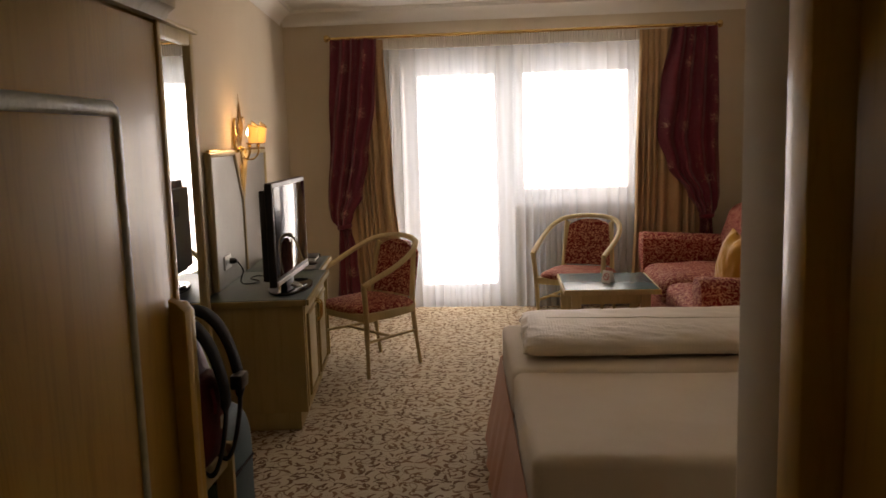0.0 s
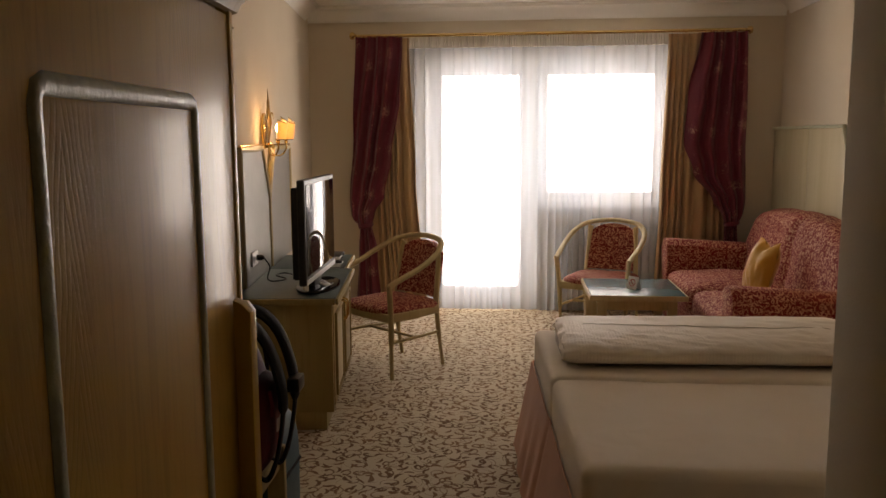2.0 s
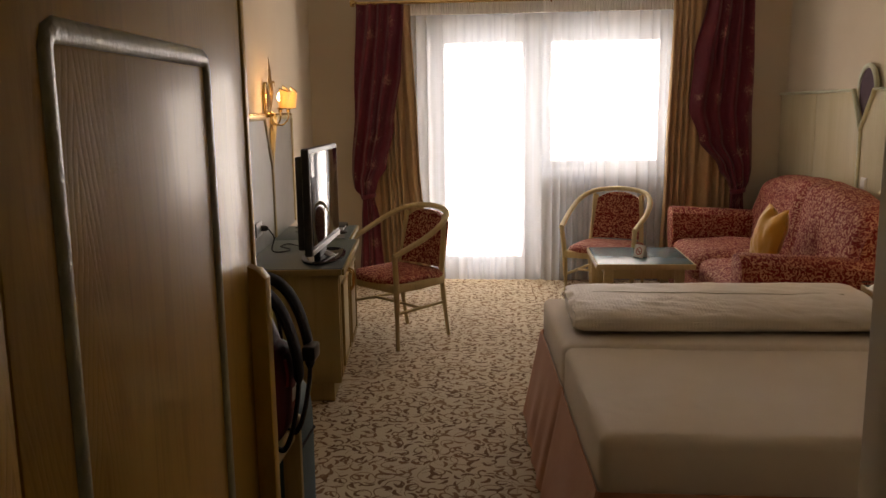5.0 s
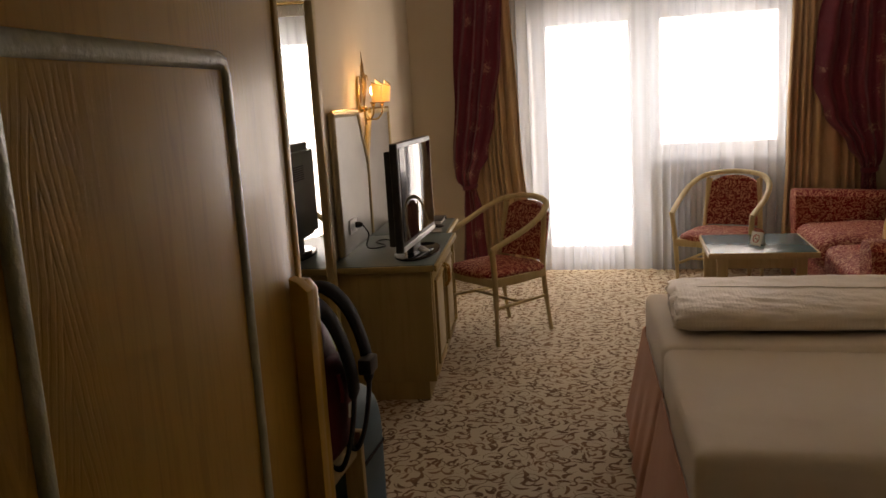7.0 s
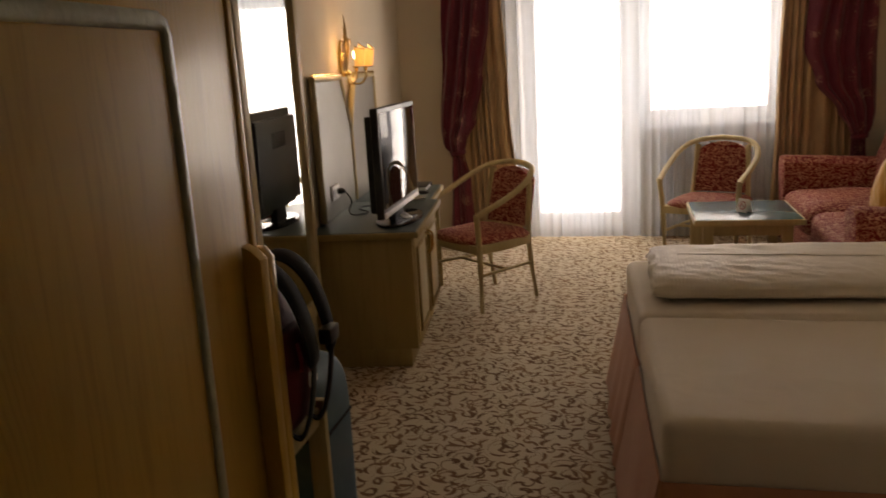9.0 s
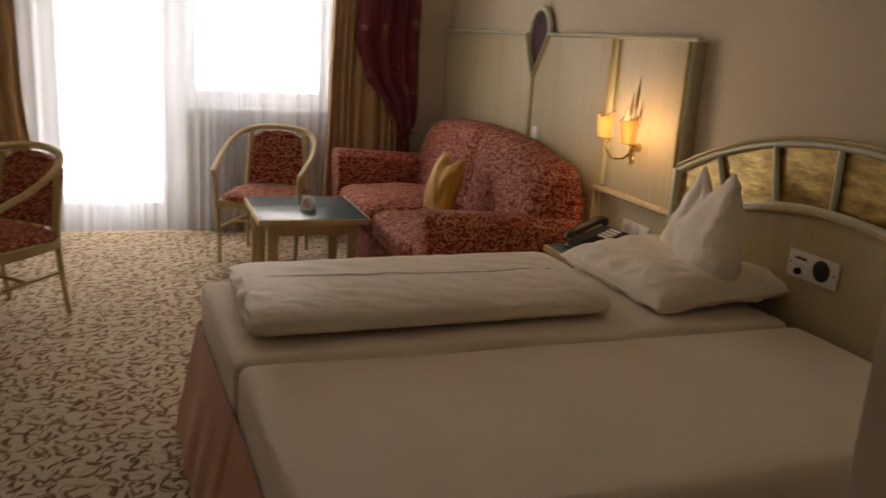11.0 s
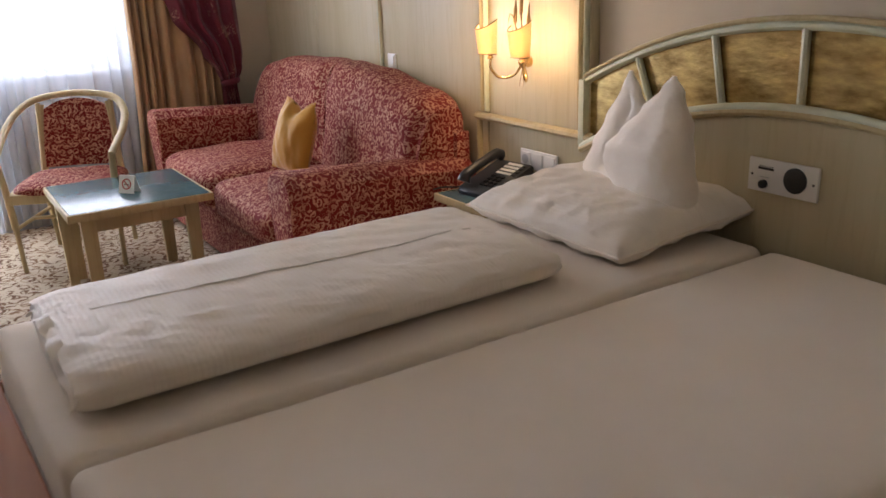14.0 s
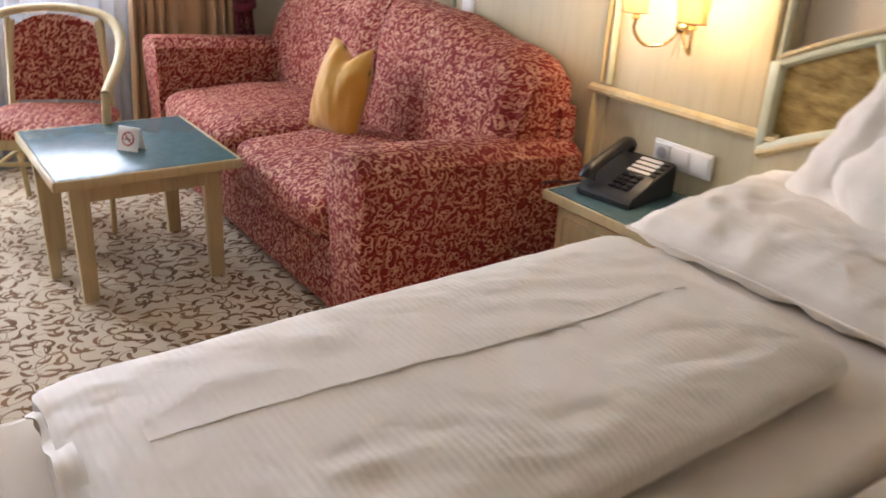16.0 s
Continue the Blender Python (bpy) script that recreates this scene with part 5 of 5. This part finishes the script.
def radiator():
    r = thing("radiator", pose(0.76, 7.70, 0.12), "white panel radiator below the window", "radiator")
    part("panel", box((-0.46, -0.02, 0.0), (0.46, 0.0, 0.62), 0.006), M_FRAME, r)
    for i in range(22):
        x = -0.43 + i * 0.041
        part("rib", box((x - 0.009, -0.03, 0.03), (x + 0.009, -0.019, 0.59), 0.005), M_FRAME, r)
    part("top_grille", box((-0.46, -0.018, 0.62), (0.46, 0.03, 0.63), 0.003), M_FRAME, r)
    part("valve", tube([(-0.50, -0.01, 0.05), (-0.47, -0.01, 0.05), (-0.455, -0.01, 0.05)], 0.022, sides=12), M_WHITE, r)
    part("pipe", tube([(-0.49, -0.01, -0.12), (-0.49, -0.01, 0.05)], 0.009, sides=8), M_WHITE, r)
    for x in (-0.3, 0.3):
        part("bracket", box((x - 0.02, 0.0, 0.1), (x + 0.02, 0.049, 0.5)), M_FRAME, r)


radiator()


def ceiling_light():
    c = thing("ceiling_light", pose(0.77, 6.95, 2.68), "round flush ceiling light with a white opal glass bowl", "ceiling light")
    part("base", lathe([(0.10, -0.001), (0.155, -0.004), (0.16, -0.016), (0.145, -0.026), (0.01, -0.027)][::-1], sides=40), M_BRASS, c, "brass rim")
    opal = plain("opal_glass", (0.80, 0.78, 0.74), (0.84, 0.82, 0.79), 4, 0.12, bump=0)
    part("glass_bowl", lathe([(0.002, -0.085), (0.05, -0.081), (0.095, -0.068), (0.125, -0.048), (0.14, -0.024)], sides=40), opal, c, "white opal glass bowl")
    part("finial", lathe([(0.001, -0.104), (0.007, -0.1), (0.009, -0.094), (0.005, -0.086), (0.005, -0.08)], sides=14), M_BRASS, c)


ceiling_light()


# ---- west wall: desk, mirrors, television ----
def framed_mirror(name, label, outline, rail, width):
    """A mirror in the wall's frame: outline in (along, height)."""
    t = thing(name, DESK, label, "mirror")
    part("glass", slab(outline, 0.006, "x", m=pose(0.018, 0, 0)), M_MIRROR, t, "silvered mirror glass")
    part("backing", slab(outline, 0.014, "x", m=pose(0.003, 0, 0)), M_PANEL, t)
    for path in rail:
        part("frame", tube([(0.02, u, z) for u, z in path], width, sides=8, flat=0.8, up=(1, 0, 0)), M_CREAM, t)
    return t


def tall_mirror():
    t = framed_mirror("wall_mirror", "tall wall mirror in a cream and gold wooden frame", [(-0.80, 0.42), (-0.14, 0.42), (-0.14, 2.02), (-0.80, 2.02)], [], 0.02)
    t.matrix_world = DESK @ pose(0.017, -0.47, 0, 0, 0, -2) @ pose(0, 0.47, 0)
    for lo, hi in (((-0.86, 0.36), (-0.80, 2.08)), ((-0.14, 0.36), (-0.08, 2.08)), ((-0.80, 2.02), (-0.14, 2.08)), ((-0.80, 0.36), (-0.14, 0.42))):
        part("frame", box((0.002, lo[0], lo[1]), (0.045, hi[0], hi[1]), 0.010), M_CREAM, t)
    part("crest", box((0.0, -0.88, 2.081), (0.065, -0.06, 2.10), 0.006), M_CREAM, t)


tall_mirror()


def vanity_mirror():
    top, z0 = 1.475, 0.722
    t = thing("vanity_mirror", DESK, "two-part vanity mirror with a pointed notch above the desk", "mirror")
    near = [(0.26, z0), (0.26, top), (0.84, top), (1.03, 1.19), (1.03, z0)]
    far = [(1.06, z0), (1.06, 1.19), (1.25, top), (1.86, top), (1.86, z0)]
    for o in (near, far):
        part("glass", slab(o, 0.006, "x", m=pose(0.024, 0, 0)), M_SATIN, t, "satin silvered glass")
        part("backing", slab(o, 0.022, "x", m=pose(0.001, 0, 0)), M_PANEL, t)
    for path in ([(0.245, z0 + 0.01), (0.245, top)], [(0.235, top + 0.01), (0.85, top + 0.01)], [(0.85, top + 0.01), (1.045, 1.17)], [(1.045, 1.19), (1.045, z0 + 0.01)], [(1.045, 1.17), (1.24, top + 0.01)], [(1.24, top + 0.01), (1.87, top + 0.01)], [(1.87, z0 + 0.01), (1.87, top)]):
        part("frame", tube([(0.024, u, z) for u, z in path], 0.020, sides=8, flat=0.9, up=(1, 0, 0)), M_CREAM, t)
    for path in ([(0.235, top + 0.028), (0.85, top + 0.028), (0.87, top)], [(1.22, top), (1.24, top + 0.028), (1.87, top + 0.028)]):
        part("gilt_bead", tube([(0.03, u, z) for u, z in path], 0.009, sides=8), M_BRASS, t, "gilt top bead")


vanity_mirror()
sconce(DESK @ pose(0.004, 1.03, 1.565, 0, 0, 180), 2.0, True, "lit brass reed wall lamp with two parchment shades over the desk")


def desk():
    d = thing("desk", DESK, "cream writing desk and cabinet with a blue-green top", "desk")
    z = 0.72
    part("top", box((0.004, 0.004, z - 0.03), (0.55, 0.99, z), 0.004), M_DESKTOP, d, "blue-green laminate top")
    part("top", box((0.004, 0.992, z - 0.03), (0.50, 1.62, z), 0.004), M_DESKTOP, d, "blue-green laminate top")
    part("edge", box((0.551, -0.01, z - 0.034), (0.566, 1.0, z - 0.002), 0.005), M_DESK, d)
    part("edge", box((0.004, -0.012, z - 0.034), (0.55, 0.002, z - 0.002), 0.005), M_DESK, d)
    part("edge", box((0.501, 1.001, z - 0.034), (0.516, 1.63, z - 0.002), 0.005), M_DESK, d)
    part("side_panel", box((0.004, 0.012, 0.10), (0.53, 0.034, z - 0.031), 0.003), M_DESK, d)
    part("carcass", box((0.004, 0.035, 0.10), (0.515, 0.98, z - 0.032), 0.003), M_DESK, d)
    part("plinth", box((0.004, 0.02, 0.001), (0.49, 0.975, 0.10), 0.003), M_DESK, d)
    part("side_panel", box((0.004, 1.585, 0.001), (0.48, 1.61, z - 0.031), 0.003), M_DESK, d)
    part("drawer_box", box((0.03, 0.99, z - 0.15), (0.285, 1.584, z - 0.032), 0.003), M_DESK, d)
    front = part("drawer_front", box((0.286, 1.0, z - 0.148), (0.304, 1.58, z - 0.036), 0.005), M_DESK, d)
    part("pull", lathe([(0.006, 0), (0.006, 0.012), (0.013, 0.018), (0.010, 0.026), (0.001, 0.028)], m=pose(0.304, 1.29, z - 0.09, 0, 90), sides=14), M_BRASS, front, "small brass knob")
    for a, b in ((0.05, 0.49), (0.50, 0.95)):
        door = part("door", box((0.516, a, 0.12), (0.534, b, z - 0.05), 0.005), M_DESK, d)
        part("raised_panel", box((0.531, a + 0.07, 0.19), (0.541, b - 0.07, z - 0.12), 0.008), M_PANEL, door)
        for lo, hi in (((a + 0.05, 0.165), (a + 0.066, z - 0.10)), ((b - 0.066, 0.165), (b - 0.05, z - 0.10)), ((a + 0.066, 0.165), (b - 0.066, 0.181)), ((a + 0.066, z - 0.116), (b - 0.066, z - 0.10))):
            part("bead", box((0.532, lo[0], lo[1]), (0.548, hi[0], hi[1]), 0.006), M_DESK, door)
        y = b - 0.03 if a < 0.3 else a + 0.03
        part("handle", tube(spline([(0.534, y, 0.50), (0.562, y, 0.515), (0.566, y, 0.56), (0.562, y, 0.605), (0.534, y, 0.62)], 5), 0.006, sides=8), M_BRASS, door, "bow-shaped brass handle")


desk()


def television():
    t = thing("television", pose(-1.187, 4.885, 0.721, 0, 0, 91.5), "black flat-screen television with a silver lower bezel", "television")
    w, z0, z1 = 0.39, 0.068, 0.615
    part("rear_housing", slab([(-w + 0.03, z0 + 0.03), (w - 0.03, z0 + 0.03), (w - 0.03, z1 - 0.04), (-w + 0.03, z1 - 0.04)], 0.045, "y", m=pose(0, 0.005, 0), bevel=0.015), M_BLACK, t)
    part("bezel", box((-w, -0.03, z0), (w, 0.010, z1), 0.010, seg=3), M_BLACK, t)
    part("screen", box((-w + 0.03, -0.0335, z0 + 0.05), (w - 0.03, -0.029, z1 - 0.026), 0.001), M_SCREEN, t, "glossy dark glass screen")
    part("silver_bezel", box((-w + 0.012, -0.036, z0 + 0.006), (w - 0.012, -0.027, z0 + 0.03), 0.003), M_SILVER, t, "silver speaker strip")
    part("neck", box((-0.09, -0.01, 0.012), (0.09, 0.03, 0.12), 0.01), M_BLACK, t)
    base = [(0.25 * math.cos(k), 0.115 * math.sin(k)) for k in (i * math.pi / 20 for i in range(40))]
    part("base", slab(base, 0.016, "z", m=pose(0, -0.01, 0.0), bevel=0.006), M_SCREEN, t, "glossy oval foot")
    for i in range(7):
        part("vent", box((-0.12, 0.049, 0.42 + i * 0.012), (0.12, 0.053, 0.425 + i * 0.012)), M_STRAP, t)


television()


def desk_clutter():
    r = thing("remote_control", DESK @ pose(0.44, 0.37, 0.722, 0, 0, 24), "silver remote control lying on the desk", "remote control")
    part("body", puff((0.026, 0.09, 0.012), 5, 4, 24, 10, m=pose(0, 0, 0.012)), M_WHITE, r)
    for i in range(5):
        part("button", box((-0.012, -0.06 + i * 0.022, 0.022), (0.012, -0.05 + i * 0.022, 0.0265), 0.002), M_SILVER, r)
    r = thing("remote_control", DESK @ pose(0.40, 1.12, 0.737, 0, 0, 70), "black remote control lying on a folder", "remote control")
    part("body", puff((0.024, 0.085, 0.010), 5, 4, 24, 10, m=pose(0, 0, 0.010)), M_BLACK, r)
    for i in range(5):
        part("button", box((-0.012, -0.06 + i * 0.022, 0.018), (0.012, -0.05 + i * 0.022, 0.0215), 0.002), M_STRAP, r)
    f = thing("leaflet", DESK @ pose(0.36, 1.12, 0.721, 0, 0, 5), "grey paper leaflet on the desk", "leaflet")
    part("pages", box((-0.10, -0.15, 0.0), (0.10, 0.15, 0.006), 0.001), M_SILVER, f)
    part("cover", box((-0.105, -0.155, 0.0065), (0.105, 0.155, 0.010), 0.001), plain("grey_card", (0.2, 0.2, 0.19), (0.26, 0.26, 0.25), 5, 0.6), f)
    f = thing("information_folder", DESK @ pose(0.28, 1.44, 0.721, 0, 0, 0), "closed black information folder on the desk", "folder")
    part("pages", box((-0.155, -0.11, 0.003), (0.155, 0.11, 0.026), 0.002), M_WHITE, f)
    part("cover", box((-0.165, -0.12, 0.0265), (0.165, 0.12, 0.030), 0.001), M_BLACK, f)
    part("cover", box((-0.165, -0.12, 0.0), (0.165, 0.12, 0.003), 0.001), M_BLACK, f)
    part("spine", box((-0.165, 0.12, 0.0), (0.165, 0.123, 0.030), 0.001), M_BLACK, f)
    s = thing("wall_socket", DESK @ pose(0.031, 0.50, 0.86, 0, 0, 180), "white double socket set in the vanity mirror with a plug", "socket")
    part("faceplate", box((-0.010, -0.08, -0.04), (0.0, 0.08, 0.04), 0.004), M_WHITE, s)
    for y in (-0.04, 0.04):
        part("recess", lathe([(0.02, 0.0), (0.02, 0.003), (0.001, 0.003)], m=pose(-0.0095, y, 0, 0, -90), sides=18), M_SILVER, s)
    part("plug", lathe([(0.017, 0.0), (0.017, 0.025), (0.009, 0.04), (0.001, 0.042)], m=pose(-0.012, -0.04, 0, 0, -90), sides=14), M_BLACK, s)
    c = spline([(0.085, 0.54, 0.855), (0.11, 0.56, 0.80), (0.10, 0.53, 0.74), (0.14, 0.50, 0.726), (0.20, 0.58, 0.726), (0.12, 0.70, 0.727), (0.16, 0.78, 0.728), (0.25, 0.66, 0.73)], 8)
    solid("power_cable", tube(c, 0.004, sides=6), M_BLACK, "black mains cable from socket to television", "cable", m=DESK)


desk_clutter()


# ---- corridor: wardrobe, luggage rack ----
def wardrobe():
    """Local x leads out of the doors, local y along them."""
    w = thing("wardrobe", pose(-0.665, 1.90, 0, 0, 0, 3.0), "tall lacquered wooden wardrobe with moulded panel doors", "wardrobe")
    y0, y1 = -3.45, 0.19
    part("carcass", box((-0.58, y0, 0.0), (-0.022, y1 - 0.024, 1.84), 0.003), M_DOORWOOD, w)
    part("end_stile", box((-0.58, y1 - 0.023, 0.0), (0.004, y1, 1.84), 0.004), M_DOORWOOD, w)
    prof = [(0.0, 0.0), (0.012, 0.004), (0.018, 0.018), (0.034, 0.03), (0.036, 0.052), (0.0, 0.052)]
    bm = bmesh.new()
    rows = [[bm.verts.new((-0.002 + p, y, 1.80 + q)) for p, q in prof] for y in (y0, y1 + 0.02)]
    for i in range(6):
        bm.faces.new((rows[0][i], rows[0][(i + 1) % 6], rows[1][(i + 1) % 6], rows[1][i]))
    bm.faces.new(rows[0]), bm.faces.new(rows[1][::-1])
    bmesh.ops.recalc_face_normals(bm, faces=bm.faces)
    part("crown_moulding", bm, M_CREAM, w)
    for k in range(4):
        a, b = -0.721 - k * 0.78, 0.165 if k == 0 else 0.055 - k * 0.78
        leaf = part("door", box((-0.02, a, 0.06), (0.0, b, 1.795), 0.003), M_DOORWOOD, w)
        ya, yb, zt, zb, r = a + 0.118, a + 0.658, 1.612, 0.16, 0.02
        path = [(ya, zb), (ya, zt - r), (ya + r * 0.3, zt - r * 0.3), (ya + r, zt), (yb - r, zt), (yb - r * 0.3, zt - r * 0.3), (yb, zt - r), (yb, zb)]
        part("panel_moulding", tube([(0.001, y, z) for y, z in path], 0.0145, sides=12, flat=0.42, closed=True, up=(0, 1, 0)), M_GREENTRIM, leaf, "embossed grey-green panel moulding")
        if k > 0:
            part("handle", lathe([(0.008, 0), (0.007, 0.014), (0.016, 0.022), (0.013, 0.032), (0.001, 0.034)], m=pose(0.0, a + 0.05, 1.0, 0, 90), sides=16), M_BRASS, leaf, "round brass knob")


wardrobe()


def luggage_rack():
    r = thing("luggage_rack", pose(0, 0, 0), "cream luggage rack with a tall curved side panel", "luggage rack")
    top = [(-1.22, 0.0), (-1.22, 1.17), (-1.0, 1.185), (-0.72, 1.205), (-0.67, 1.20), (-0.655, 1.18), (-0.655, 0.0)]
    part("side_panel", slab(top, 0.03, "y", m=pose(0, 2.10, 0), bevel=0.007), M_DOORWOOD, r)
    rim = [(-0.668, 0.0), (-0.668, 1.222), (-0.650, 1.214), (-0.632, 1.196), (-0.632, 0.0)]
    part("front_board", slab(rim, 0.034, "y", m=pose(0, 2.015, 0), bevel=0.004), M_DOORWOOD, r)
    for z in (0.42, 0.74):
        part("shelf_rail", box((-0.69, 2.082, z), (-0.665, 2.30, z + 0.045), 0.005), M_CREAM, r)
        for i in range(5):
            part("slat", box((-1.18 + i * 0.098, 2.082, z + 0.01), (-1.11 + i * 0.098, 2.30, z + 0.03), 0.004), M_CREAM, r)
    part("front_post", box((-0.70, 2.301, 0.0), (-0.655, 2.322, 0.80), 0.005), M_CREAM, r)
    part("rear_post", box((-1.22, 2.301, 0.0), (-1.17, 2.322, 0.80), 0.005), M_CREAM, r)


luggage_rack()


def backpack():
    b = thing("backpack", pose(-0.775, 2.20, 0.772), "dark red backpack with black padded straps on the luggage rack", "backpack")
    part("body", puff((0.105, 0.10, 0.18), 3.2, 3.0, 40, 28, 0.03, 3.0, m=pose(0.0, 0.0, 0.18)), M_PACK, b)
    part("front_pocket", puff((0.045, 0.085, 0.11), 3, 3, 32, 20, 0.02, 6.0, m=pose(0.085, -0.01, 0.125)), M_PACK, b)
    for y in (-0.045, 0.06):
        pts = spline([(0.0, y, 0.355), (0.07, y + 0.01, 0.375), (0.125, y + 0.02, 0.32), (0.155, y + 0.03, 0.20), (0.145, y + 0.03, 0.08), (0.12, y + 0.02, 0.0), (0.09, y, 0.02)], 8)
        n = len(pts)
        part("strap", tube(pts, [0.042 if i < n * 0.55 else 0.020 for i in range(n)], sides=10, flat=0.28, up=(0, 1, 0)), M_STRAP, b, "black padded shoulder strap")
    part("webbing", tube(spline([(0.09, -0.10, 0.02), (0.105, -0.10, -0.08), (0.11, -0.10, -0.20), (0.105, -0.095, -0.23)], 6), 0.014, sides=8, flat=0.2, up=(0, 1, 0)), M_STRAP, b, "hanging black webbing strap")
    part("buckle", box((0.155, 0.02, 0.19), (0.185, 0.075, 0.225), 0.006), M_BLACK, b)
    part("zip_puller", tube([(0.128, -0.03, 0.21), (0.134, -0.028, 0.17), (0.132, -0.03, 0.15)], 0.006, sides=8), plain("red_cord", (0.35, 0.03, 0.06), (0.4, 0.05, 0.08), 8), b, "red zip puller")
    part("tag", box((0.118, 0.0, 0.10), (0.135, 0.05, 0.135), 0.004), M_SILVER, b, "silver maker's tag")
    zipper = spline([(0.07, -0.13, 0.06), (0.075, -0.13, 0.25), (0.06, -0.06, 0.345), (0.06, 0.06, 0.345), (0.075, 0.13, 0.25), (0.07, 0.135, 0.06)], 6)
    part("zip", tube(zipper, 0.005, sides=6), M_STRAP, b)


backpack()


def suitcase():
    s = thing("suitcase", pose(-0.85, 2.45, 0.0), "blue cloth suitcase standing behind the luggage rack", "suitcase")
    part("shell", puff((0.17, 0.12, 0.40), 7, 7, 40, 24, 0.006, 1.0, m=pose(0, 0, 0.44)), M_CASE, s)
    for z in (0.2, 0.68):
        part("seam", tube([(0.172 * math.copysign(min(1, abs(math.cos(k)) * 1.25), math.cos(k)), 0.122 * math.copysign(min(1, abs(math.sin(k)) * 1.25), math.sin(k)), z) for k in (i * math.pi / 16 for i in range(32))], 0.004, closed=True, sides=6), M_STRAP, s)
    part("handle", tube(spline([(-0.08, 0, 0.835), (-0.07, 0, 0.87), (0.07, 0, 0.87), (0.08, 0, 0.835)], 5), 0.01, sides=8), M_BLACK, s)
    for x in (-0.13, 0.13):
        for y in (-0.08, 0.08):
            part("wheel", lathe([(0.022, -0.012), (0.026, -0.008), (0.026, 0.008), (0.022, 0.012)], m=pose(x, y, 0.026, 0, 90), sides=14), M_BLACK, s)


suitcase()
